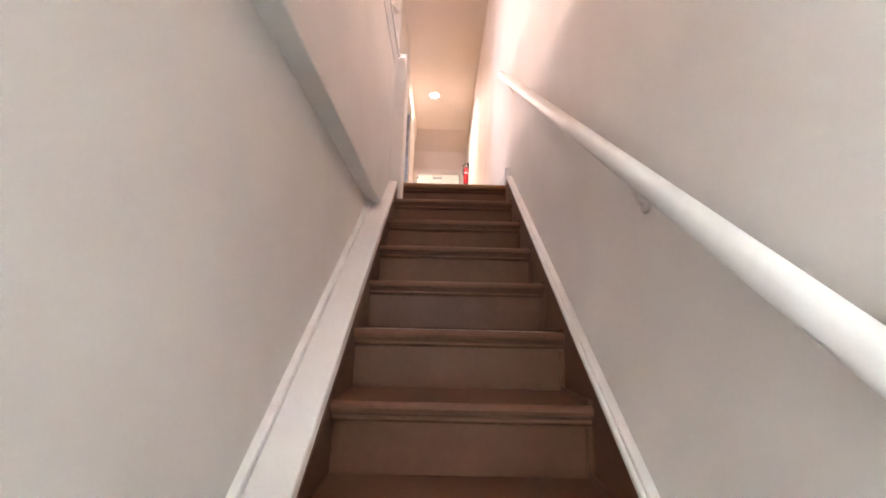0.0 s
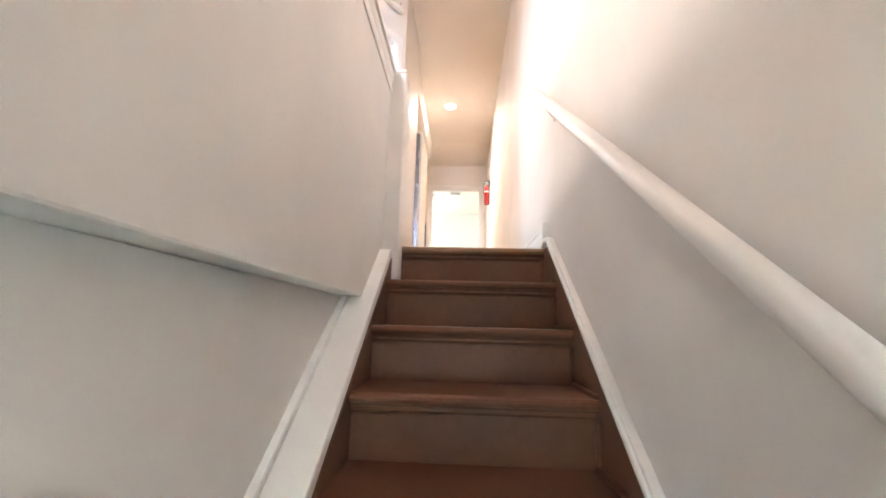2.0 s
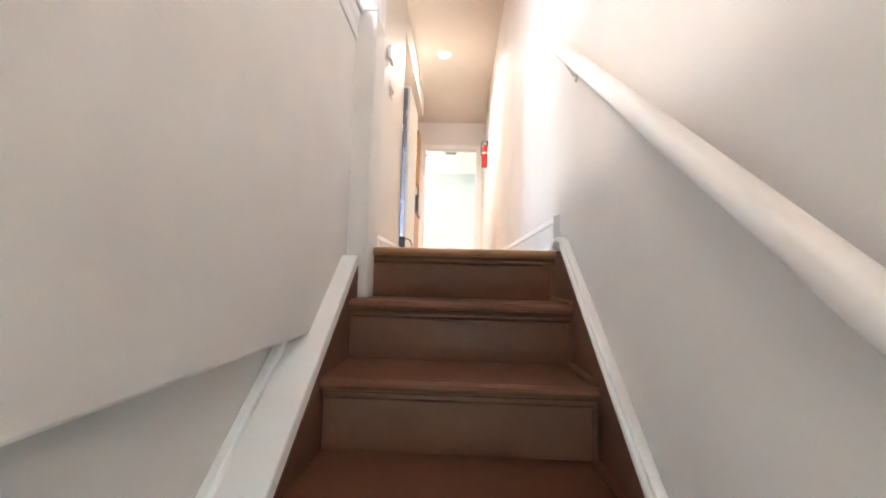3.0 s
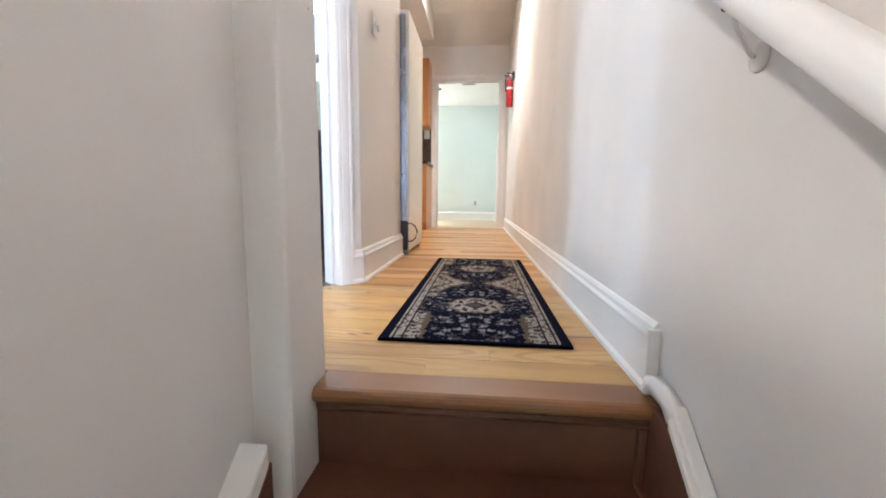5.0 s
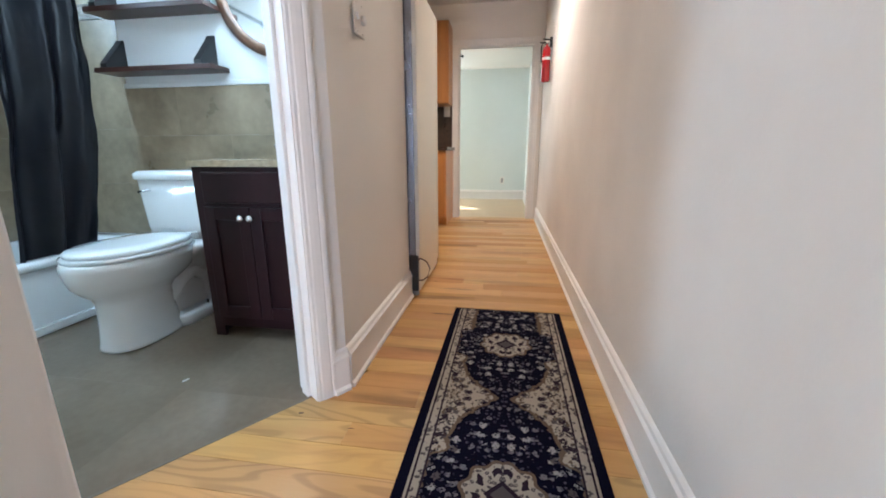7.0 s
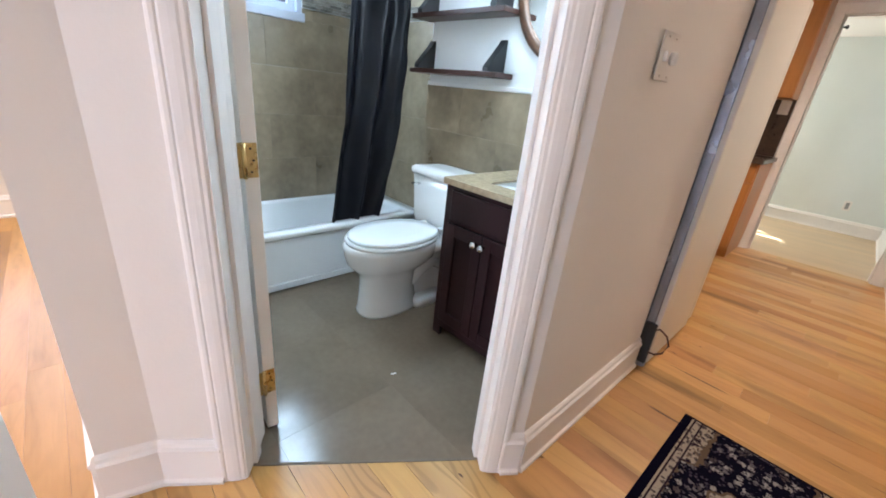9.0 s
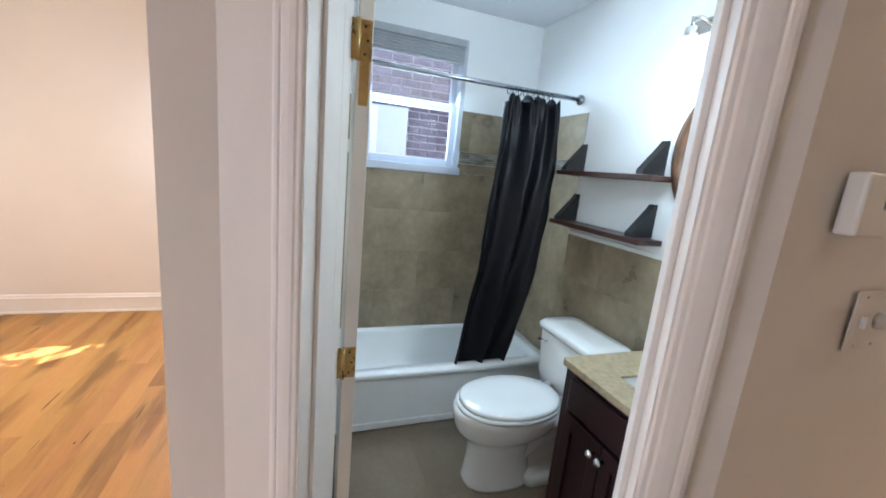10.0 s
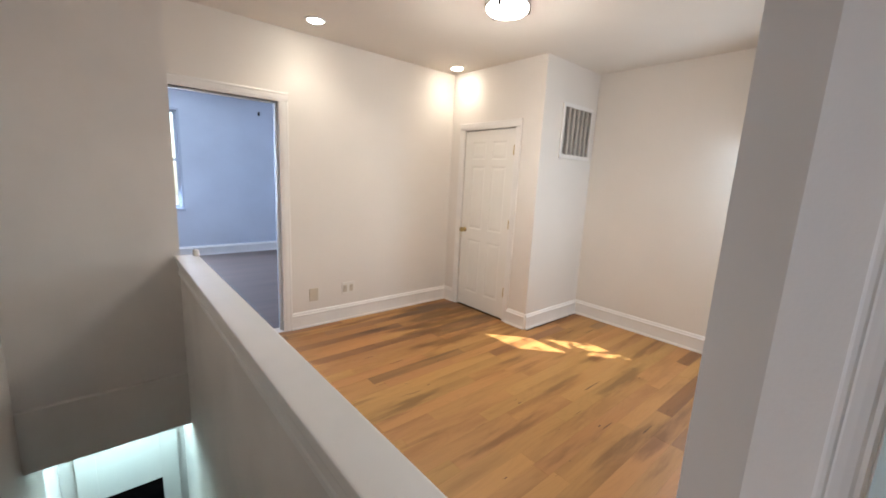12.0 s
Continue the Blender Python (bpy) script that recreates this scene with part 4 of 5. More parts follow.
part("dimmer_knob", lathe([(0.016, 0), (0.015, 0.012), (0.010, 0.014)], 20, pose(0.004, 0.026, 0, 0, 90, 0)), M_LABEL, sw, smooth=True)
for sy in (-0.026, 0.026):
    for sz in (-0.045, 0.045):
        part("screw", lathe([(0.003, 0), (0.003, 0.001)], 8, pose(0.004, sy, sz, 0, 90, 0)), M_NICKEL, sw)


def recessed_light(at, label):
    ob = empty("recessed_light", at, label, "ceiling light", "recessed ceiling lights")
    part("trim_ring", lathe([(0.058, -0.001), (0.080, -0.001), (0.080, -0.005), (0.074, -0.008), (0.060, -0.007)], 32), M_TRIM, ob, smooth=True)
    part("diffuser", lathe([(0.058, -0.002), (0.057, -0.008), (0.040, -0.015), (0.018, -0.018), (0.002, -0.0185)], 32), M_LAMP, ob, "glowing diffuser")
    return ob


recessed_light((-0.62, 3.09, CEIL), "white recessed ceiling light, lit, over the hallway")
recessed_light((-1.80, -2.80, CEIL), "white recessed ceiling light, lit, near bedroom door")
recessed_light((-3.38, -2.92, CEIL), "white recessed ceiling light, lit, in the room corner")
fl = empty("flush_ceiling_light", (-2.56, -1.54, CEIL), "round flush ceiling light, lit, in the living room", "ceiling light")
part("base", lathe([(0.002, -0.001), (0.150, -0.001), (0.150, -0.020), (0.140, -0.026), (0.002, -0.026)], 40), M_NICKEL, fl, smooth=True)
part("shade", lathe([(0.002, -0.066), (0.070, -0.065), (0.120, -0.060), (0.136, -0.046), (0.138, -0.028), (0.002, -0.0275)], 40), M_FLUSH, fl, "glowing frosted glass shade", smooth=True)
for a in (20, 140, 260):
    part("clip", box(0.134, 0.148, -0.010, 0.010, -0.060, -0.022, 0.002, m=pose(0, 0, 0, 0, 0, a)), M_BLACK, fl)


em = empty("emergency_light", (0, 0, 0), "white emergency light with two lamp heads above bathroom door", "emergency light")
em.matrix_basis = DIAG @ Matrix.Translation((-0.20, 0, 2.24))
part("body", box(-0.13, 0.13, -0.062, -0.002, -0.06, 0.06, 0.022, 3), M_PLASTIC, em)
for hx, mt, lb in ((-0.075, M_BLACK, "black lamp head"), (0.075, M_GREY, "grey lamp head")):
    hd = part("lamp_head", lathe([(0.020, -0.03), (0.044, -0.02), (0.049, 0.012), (0.045, 0.022), (0.004, 0.020)], 24, pose(hx, -0.06, 0.112, 122, 0, -38)), M_PLASTIC, em, smooth=True)
    part("lens", lathe([(0.043, 0.021), (0.042, 0.027), (0.004, 0.030)], 24, pose(hx, -0.06, 0.112, 122, 0, -38)), mt, hd, lb)
    part("swivel", tube([(hx, -0.03, 0.055), (hx, -0.045, 0.085)], 0.010, 10), M_PLASTIC, em, smooth=True)
part("test_button", lathe([(0.006, 0), (0.005, 0.004)], 12, pose(0.06, -0.062, -0.02, 90, 0, 0)), M_RED, em)


cv = empty("ceiling_vent", (-0.57, 5.54, 2.171), "grey slotted ceiling vent in the end room", "vent")
part("frame", box(-0.11, 0.11, -0.07, 0.07, -0.006, 0.0, 0.002), M_VENT, cv)
for i in range(4):
    part("slat", box(-0.095, 0.095, -0.004, 0.004, -0.011, -0.006, m=pose(0, -0.042 + 0.028 * i, 0)), M_GREY, cv)
eo = empty("wall_outlet", (-0.45, 6.979, 0.33), "white outlet plate on the pale green wall", "outlet")
part("plate", box(-0.036, 0.036, -0.006, 0.0, -0.058, 0.058, 0.002), M_PLASTIC, eo)
part("socket", box(-0.016, 0.016, -0.008, -0.006, -0.04, 0.04, 0.003), M_GREY, eo)
dk = empty("door_bumper", (-0.985, 4.93, 1.93), "small black door bumper on the frame", "door bumper")
part("stem", tube([(0.0, 0, 0), (0.035, 0, 0)], 0.006, 8), M_BLACK, dk)
part("tip", lathe([(0.013, 0), (0.016, 0.006), (0.013, 0.016), (0.004, 0.018)], 16, pose(0.03, 0, 0, 0, 90, 0)), M_BLACK, dk, smooth=True)


# ---------------------------------------------------------------- living room things
def six_panel_door(name, m, w, h, label, hinge_x, knob_x, hinge_z, extra=None):
    """x across, y = 0 front face, into the wall with +y."""
    ob = tagged(new(name), label, "door")
    ob.matrix_basis = m
    bm = bmesh.new()
    st, mid = 0.105, 0.09
    pw = (w - 2 * st - mid) / 2
    cols = [(st, st + pw), (st + pw + mid, w - st)]
    rows_z = [(0.18, 0.79), (0.91, 1.60), (1.67, h - 0.115)]
    xs = [0, cols[0][0], cols[0][1], cols[1][0], cols[1][1], w]
    zs = [0.008] + [z for r in rows_z for z in r] + [h]
    for i in range(len(xs) - 1):
        for j in range(len(zs) - 1):
            if i in (1, 3) and j in (1, 3, 5):
                continue
            add_box(bm, xs[i], xs[i + 1], 0.0, 0.035, zs[j], zs[j + 1])
    bmesh.ops.remove_doubles(bm, verts=bm.verts, dist=1e-5)
    part("leaf", bm, M_DOOR, ob)
    for c0, c1 in cols:
        for z0, z1 in rows_z:
            pb = bmesh.new()
            ring = lambda i, y: [(c0 + i, y, z0 + i), (c1 - i, y, z0 + i), (c1 - i, y, z1 - i), (c0 + i, y, z1 - i)]
            loft([ring(0, 0.020), ring(0, 0.0), ring(0.010, 0.006), ring(0.018, 0.007), ring(0.042, 0.002), ring(0.044, 0.002)], bm=pb)
            part("panel", pb, M_DOOR, ob)
    for hz in hinge_z:
        hg = part("hinge", box(hinge_x - 0.012, hinge_x + 0.012, -0.005, 0.001, hz - 0.045, hz + 0.045, 0.002), M_BRASS, ob, "brass hinge")
        part("pin", lathe([(0.005, -0.05), (0.005, 0.05)], 8, pose(hinge_x, -0.006, hz)), M_BRASS, hg)
    kn = part("knob", lathe([(0.028, 0), (0.028, 0.006), (0.012, 0.010), (0.010, 0.030), (0.022, 0.038), (0.028, 0.052), (0.022, 0.064), (0.004, 0.067)], 24, pose(knob_x, 0, 0.89, 90, 0, 0)), M_BRASS, ob, "brass door knob", smooth=True)
    return ob


six_panel_door("closet_door", pose(CHASE_X - 0.012, -2.925, 0.006, 0, 0, 90), 0.70, 1.972, "white six-panel closet door, closed, with brass knob", 0.694, 0.055, (0.30, 1.02, 1.76))

vg = empty("return_vent", (-4.145, CHASE_Y, 1.975), "grey louvred return vent with white frame on the wall", "vent")
for x0, x1, z0, z1 in ((-0.275, 0.275, 0.225, 0.262), (-0.275, 0.275, -0.262, -0.225), (-0.275, -0.238, -0.225, 0.225), (0.238, 0.275, -0.225, 0.225)):
    part("frame", box(x0, x1, 0.001, 0.016, z0, z1, 0.004), M_TRIM, vg, "white painted frame")
part("backing", box(-0.238, 0.238, 0.001, 0.003, -0.225, 0.225), M_VENTDARK, vg)
for i in range(17):
    part("slat", box(-0.014, 0.014, -0.0015, 0.0015, -0.225, 0.225, m=pose(-0.222 + i * 0.0278, 0.011, 0, 0, 0, 30)), M_VENT, vg)
for i in range(5):
    part("rib", box(-0.006, 0.006, 0.004, 0.019, -0.225, 0.225, m=pose(-0.16 + i * 0.08, 0, 0)), M_VENT, vg)


def outlet(at, wide, label, mat, sockets=True):
    ob = empty("wall_outlet", at, label, "outlet")
    part("plate", box(-wide / 2, wide / 2, 0.0, 0.007, -0.062, 0.062, 0.003), mat, ob)
    if sockets:
        for i in (-1, 1):
            part("socket", box(i * wide / 4 - 0.018, i * wide / 4 + 0.018, 0.007, 0.009, -0.035, 0.035, 0.003), M_BEIGE, ob)
            for sx in (-0.007, 0.007):
                part("slot", box(i * wide / 4 + sx - 0.0015, i * wide / 4 + sx + 0.0015, 0.009, 0.0096, 0.006, 0.02), M_GREY, ob)
    return ob


outlet((-1.907, BACK_Y + 0.001, 0.31), 0.085, "beige blank wall plate above the baseboard", M_BEIGE, False)
outlet((-2.262, BACK_Y + 0.001, 0.325), 0.135, "white double outlet plate above the baseboard", M_PLASTIC)
kn = empty("cap_knob", (-0.885, -2.54, 0.899), "small white painted wooden knob on the half wall cap", "knob")
part("knob", lathe([(0.020, 0), (0.022, 0.008), (0.016, 0.018), (0.020, 0.030), (0.012, 0.040), (0.002, 0.042)], 20), M_TRIM, kn, smooth=True)
hook = empty("wall_hook", (-2.593, -7.098, 2.39), "small black metal hook high on the bedroom wall", "hook")
part("plate", box(-0.018, 0.018, 0.0, 0.006, -0.030, 0.030, 0.002), M_BLACK, hook)
part("peg", tube([(0, 0.004, -0.01), (0, 0.035, -0.014), (0, 0.042, 0.006)], 0.006, 8), M_BLACK, hook, smooth=True)
# street door of the lower entry
sd = empty("street_door", (-0.80, -3.758, LOW), "white street door with dark glass, closed", "door")
sdl = bmesh.new()
add_box(sdl, 0.0, 0.13, 0.0, 0.04, 0.0, 2.05, 0.002)
add_box(sdl, 0.57, 0.70, 0.0, 0.04, 0.0, 2.05, 0.002)
add_box(sdl, 0.13, 0.57, 0.0, 0.04, 0.0, 0.30, 0.002)
add_box(sdl, 0.13, 0.57, 0.0, 0.04, 1.44, 2.05, 0.002)
part("leaf", sdl, M_DOOR, sd)
part("dark_pane", box(0.13, 0.57, 0.012, 0.020, 0.30, 1.44), M_DARKGLASS, sd, "dark glass pane")
part("knob", lathe([(0.024, 0), (0.012, 0.01), (0.012, 0.03), (0.026, 0.045), (0.004, 0.06)], 20, pose(0.64, 0.04, 0.95, -90, 0, 0)), M_BRASS, sd, smooth=True)

# ---------------------------------------------------------------- bathroom things
bd = empty("bathroom_door", (-1.562, 0.490, 0), "white bathroom door, open, hung on brass hinges", "door", rz=175)
part("leaf", box(0.002, 0.66, -0.036, 0.0, 0.012, 1.885, 0.002), M_DOOR, bd)
for hz in (0.21, 0.925, 1.745):
    hg = part("hinge", box(-0.001, 0.0015, -0.034, -0.004, hz - 0.045, hz + 0.045, 0.001), M_BRASS, bd, "aged brass hinge")
    part("jamb_leaf", box(-0.003, -0.001, -0.004, 0.030, hz - 0.045, hz + 0.045, 0.001, m=pose(0, 0, 0, 0, 0, 12)), M_BRASS, hg)
    part("barrel", lathe([(0.006, -0.046), (0.006, 0.046)], 10, pose(-0.006, 0.0, hz)), M_BRASS, hg, smooth=True)
    for q in (-0.03, 0.0, 0.03):
        part("screw", lathe([(0.0035, 0), (0.003, 0.0012)], 8, pose(-0.001, -0.018 - 0.006 * (q == 0), hz + q, 0, -90, 0)), M_SCREW, hg)
# orange wood patch below the upper hinge, drawn as a thin brass piece
part("latch_plate", box(-0.002, 0.001, -0.030, -0.008, 1.60, 1.70, 0.001), M_BRASS, bd, "orange wood patch drawn in brass")

scrap = bmesh.new()
rims = [[scrap.verts.new((0.013 * math.cos(a) * q, 0.005 * math.sin(a) * q, 0.001 + h * (1 + 0.6 * math.sin(3 * a)))) for a in [2 * math.pi * k / 12 for k in range(12)]] for q, h in ((1.0, 0.0002), (0.8, 0.002), (0.3, 0.003))]
for low, high in zip(rims, rims[1:]):
    for k in range(12):
        scrap.faces.new((low[k], low[(k + 1) % 12], high[(k + 1) % 12], high[k]))
scrap.faces.new(rims[-1])
scrap.faces.new(rims[0][::-1])
scrap_ob = part("paper_scrap", scrap, M_LABEL)
scrap_ob.matrix_basis = pose(-1.547, 1.008, -0.001, 0, 0, 70)
tagged(scrap_ob, "tiny white scrap of paper on the bathroom floor", "scrap")

# bathtub
tub = empty("bathtub", (-2.47, BS + 0.008, 0), "white built-in bathtub against tiled walls", "bathtub")
TL, TW, TH = BN + 0.02 - BS - 0.016, 0.665, 0.345
bm = bmesh.new()


def rrect(x0, x1, y0, y1, r, z, n=6):
    pts = []
    for cx, cy, a0 in ((x1 - r, y1 - r, 0), (x0 + r, y1 - r, 90), (x0 + r, y0 + r, 180), (x1 - r, y0 + r, 270)):
        for i in range(n + 1):
            a = radians(a0 + 90 * i / n)
            pts.append((cx + r * math.cos(a), cy + r * math.sin(a), z))
    return pts


loft([rrect(-TW, -0.022, 0, TL, 0.006, 0.0), rrect(-TW, -0.022, 0, TL, 0.006, 0.30), rrect(-TW, -0.004, 0, TL, 0.008, 0.312), rrect(-TW, 0.0, 0, TL, 0.010, TH - 0.012),
      rrect(-TW + 0.004, -0.006, 0.002, TL - 0.002, 0.012, TH), rrect(-TW + 0.055, -0.075, 0.07, TL - 0.09, 0.07, TH), rrect(-TW + 0.066, -0.088, 0.085, TL - 0.105, 0.08, TH - 0.02),
      rrect(-TW + 0.10, -0.115, 0.16, TL - 0.15, 0.10, 0.10), rrect(-TW + 0.16, -0.17, 0.24, TL - 0.22, 0.09, 0.065), rrect(-TW + 0.25, -0.27, 0.4, TL - 0.4, 0.04, 0.062)], bm=bm)
part("basin", bm, M_TUB, tub, smooth=False)
for p in tub.children[0].data.polygons:
    p.use_smooth = p.index >= 56 and abs(p.normal.x) < 0.999
part("apron_lip", box(-0.021, -0.008, 0.0, TL, 0.006, 0.045, 0.004), M_TUB, tub)
part("drain", lathe([(0.022, 0), (0.022, 0.003), (0.008, 0.004)], 16, pose(-TW / 2 + 0.03, TL - 0.42, 0.0635)), M_CHROME, tub)

# toilet
to = empty("toilet", (-2.03, 1.845, 0), "white two-piece porcelain toilet with closed lid beside vanity", "toilet")
tank = bmesh.new()
loft([rrect(-0.185, 0.185, -0.215, -0.03, 0.03, 0.375), rrect(-0.205, 0.205, -0.232, -0.02, 0.035, 0.45), rrect(-0.215, 0.215, -0.242, -0.015, 0.035, 0.69)], bm=tank)
part("tank", tank, M_PORCELAIN, to, smooth=True)
lid = bmesh.new()
loft([rrect(-0.222, 0.222, -0.252, -0.012, 0.04, 0.692), rrect(-0.228, 0.228, -0.258, -0.008, 0.045, 0.700), rrect(-0.228, 0.228, -0.258, -0.008, 0.045, 0.722), rrect(-0.215, 0.215, -0.245, -0.018, 0.05, 0.735),
      rrect(-0.15, 0.15, -0.18, -0.07, 0.05, 0.738)], bm=lid)
part("tank_lid", lid, M_PORCELAIN, to, smooth=True)
part("flush_lever", tube([(-0.13, -0.242, 0.64), (-0.13, -0.262, 0.64), (-0.175, -0.266, 0.634)], 0.006, 8), M_CHROME, to, smooth=True)
bowl = bmesh.new()
loft([ellipse(0, c, z, rx, ry, 36, pw) for c, z, rx, ry, pw in (
    (-0.530, 0.0, 0.112, 0.178, 2.5), (-0.530, 0.014, 0.112, 0.178, 2.5), (-0.532, 0.034, 0.106, 0.170, 2.5), (-0.536, 0.12, 0.100, 0.160, 2.4), (-0.538, 0.205, 0.099, 0.158, 2.3),
    (-0.532, 0.235, 0.110, 0.176, 2.2), (-0.520, 0.262, 0.134, 0.222, 2.15), (-0.510, 0.295, 0.158, 0.260, 2.1), (-0.506, 0.335, 0.173, 0.276, 2.1), (-0.505, 0.368, 0.179, 0.282, 2.1),
    (-0.505, 0.392, 0.180, 0.283, 2.1), (-0.505, 0.398, 0.172, 0.275, 2.1), (-0.505, 0.398, 0.06, 0.12, 2.1))], bm=bowl)
part("bowl", bowl, M_PORCELAIN, to, smooth=True)
deck = bmesh.new()
loft([rrect(-0.060, 0.060, -0.42, -0.06, 0.03, 0.0), rrect(-0.060, 0.060, -0.42, -0.06, 0.03, 0.05), rrect(-0.050, 0.050, -0.42, -0.08, 0.03, 0.09), rrect(-0.055, 0.055, -0.42, -0.06, 0.03, 0.24),
      rrect(-0.14, 0.14, -0.36, -0.03, 0.04, 0.33), rrect(-0.178, 0.178, -0.34, -0.025, 0.045, 0.375), rrect(-0.165, 0.165, -0.33, -0.03, 0.05, 0.392)], bm=deck)
part("deck", deck, M_PORCELAIN, to, smooth=True)
part("trapway", tube([(0.045, -0.42, 0.14), (0.050, -0.35, 0.20), (0.050, -0.27, 0.235), (0.048, -0.20, 0.20), (0.045, -0.16, 0.12), (0.045, -0.16, 0.0)], 0.034, 12), M_PORCELAIN, to, smooth=True)
foot = bmesh.new()
loft([rrect(-0.125, 0.125, -0.42, -0.07, 0.04, 0.0), rrect(-0.125, 0.125, -0.42, -0.07, 0.04, 0.040), rrect(-0.118, 0.118, -0.41, -0.08, 0.04, 0.052), rrect(-0.09, 0.09, -0.38, -0.11, 0.04, 0.058)], bm=foot)
part("foot", foot, M_PORCELAIN, to, smooth=True)
part("bolt", lathe([(0.006, 0), (0.006, 0.022), (0.003, 0.024)], 8, pose(0.102, -0.245, 0.050)), M_SCREW, to, "dark floor bolt")
seat = bmesh.new()
loft([ellipse(0, -0.51, 0.400, 0.186, 0.262, 36, 2.15), ellipse(0, -0.51, 0.416, 0.188, 0.265, 36, 2.15), ellipse(0, -0.51, 0.418, 0.180, 0.255, 36, 2.15)], bm=seat)
part("seat", seat, M_PORCELAIN, to, smooth=True)
cover = bmesh.new()
loft([ellipse(0, -0.505, 0.421, 0.180, 0.255, 36, 2.15), ellipse(0, -0.505, 0.434, 0.181, 0.256, 36, 2.15), ellipse(0, -0.505, 0.441, 0.170, 0.245, 36, 2.15), ellipse(0, -0.505, 0.444, 0.10, 0.16, 36, 2.15)], bm=cover)
part("seat_lid", cover, M_PORCELAIN, to, smooth=True)
for hx in (-0.07, 0.07):
    part("seat_hinge", box(hx - 0.022, hx + 0.022, -0.255, -0.222, 0.398, 0.432, 0.006), M_PORCELAIN, to)

# vanity
va = empty("vanity_cabinet", (-1.70, 1.365, 0), "espresso wood vanity cabinet with two doors", "vanity")
VW = 0.655
vb = bmesh.new()
add_box(vb, 0.0, 0.018, 0.018, 0.505, 0.0, 0.765, 0.002)
add_box(vb, VW - 0.018, VW, 0.018, 0.505, 0.0, 0.765, 0.002)
add_box(vb, 0.018, VW - 0.018, 0.018, 0.50, 0.09, 0.11)
add_box(vb, 0.018, VW - 0.018, 0.49, 0.505, 0.09, 0.765)
part("body", vb, M_ESPRESSO, va)
fm = bmesh.new()
add_box(fm, 0.0, 0.05, 0.0, 0.018, 0.0, 0.765, 0.002)
add_box(fm, VW - 0.05, VW, 0.0, 0.018, 0.0, 0.765, 0.002)
add_box(fm, 0.05, VW - 0.05, 0.0, 0.018, 0.60, 0.765, 0.002)
add_box(fm, 0.05, VW - 0.05, 0.0, 0.018, 0.05, 0.095, 0.002)
part("face_frame", fm, M_ESPRESSO, va)
part("false_drawer", box(0.045, VW - 0.045, -0.014, 0.0, 0.615, 0.745, 0.006, 2), M_ESPRESSO, va)
for d0, d1, kx in ((0.045, VW * 0.385, 0.225), (VW * 0.385 + 0.004, VW - 0.045, 0.268)):
    dr = bmesh.new()
    add_box(dr, d0, d0 + 0.05, -0.018, 0.0, 0.10, 0.60, 0.003)
    add_box(dr, d1 - 0.05, d1, -0.018, 0.0, 0.10, 0.60, 0.003)
    add_box(dr, d0 + 0.05, d1 - 0.05, -0.018, 0.0, 0.10, 0.155, 0.003)
    add_box(dr, d0 + 0.05, d1 - 0.05, -0.018, 0.0, 0.545, 0.60, 0.003)
    add_box(dr, d0 + 0.05, d1 - 0.05, -0.008, 0.0, 0.155, 0.545)
    dob = part("door", dr, M_ESPRESSO, va)
    part("knob", lathe([(0.006, 0), (0.006, 0.012), (0.014, 0.018), (0.016, 0.025), (0.010, 0.032), (0.002, 0.033)], 20, pose(kx, -0.018, 0.557, 90, 0, 0)), M_NICKEL, dob, "nickel knob", smooth=True)
vt = empty("sink_counter", (-1.385, 1.615, 0.766), "tan granite counter with white oval basin on vanity", "counter")
topm = bmesh.new()
outer = rrect(-0.335, 0.345, -0.262, 0.262, 0.012, 0.026, 8)
n_o = len(outer)


def oval_at(pts, rx, ry, z):
    ring = []
    for x, y, _ in pts:
        a = math.atan2(y / 0.262, x / 0.335)
        ring.append((rx * math.cos(a) - 0.01, ry * math.sin(a) - 0.02, z))
    return ring


loft([rrect(-0.335, 0.345, -0.262, 0.262, 0.012, 0.0, 8), outer, oval_at(outer, 0.215, 0.165, 0.026), oval_at(outer, 0.215, 0.165, 0.006)], bm=topm, caps=False)
part("slab", topm, M_GRANITE, vt)
basin = bmesh.new()
loft([oval_at(outer, 0.213, 0.163, 0.018), oval_at(outer, 0.205, 0.155, 0.004), oval_at(outer, 0.17, 0.125, -0.07), oval_at(outer, 0.10, 0.07, -0.11), oval_at(outer, 0.02, 0.02, -0.118)], bm=basin)
part("basin", basin, M_PORCELAIN, vt, "white oval basin", smooth=True)
fa = empty("basin_faucet", (-1.45, 1.82, 0.792), "chrome basin faucet with lever at back of vanity", "faucet")
part("body", lathe([(0.024, 0), (0.024, 0.008), (0.017, 0.014), (0.016, 0.075), (0.018, 0.085), (0.010, 0.096)], 20), M_CHROME, fa, smooth=True)
part("spout", tube([(0, 0, 0.05), (-0.03, -0.04, 0.072), (-0.06, -0.08, 0.070), (-0.075, -0.10, 0.055)], 0.011, 10), M_CHROME, fa, smooth=True)
part("lever", tube([(0, 0, 0.094), (-0.02, -0.01, 0.104), (-0.075, -0.02, 0.102)], 0.006, 8), M_CHROME, fa, smooth=True)
part("pop_up_rod", tube([(0.0, 0.03, 0.0), (0.0, 0.03, 0.06)], 0.003, 8), M_CHROME, fa, smooth=True)

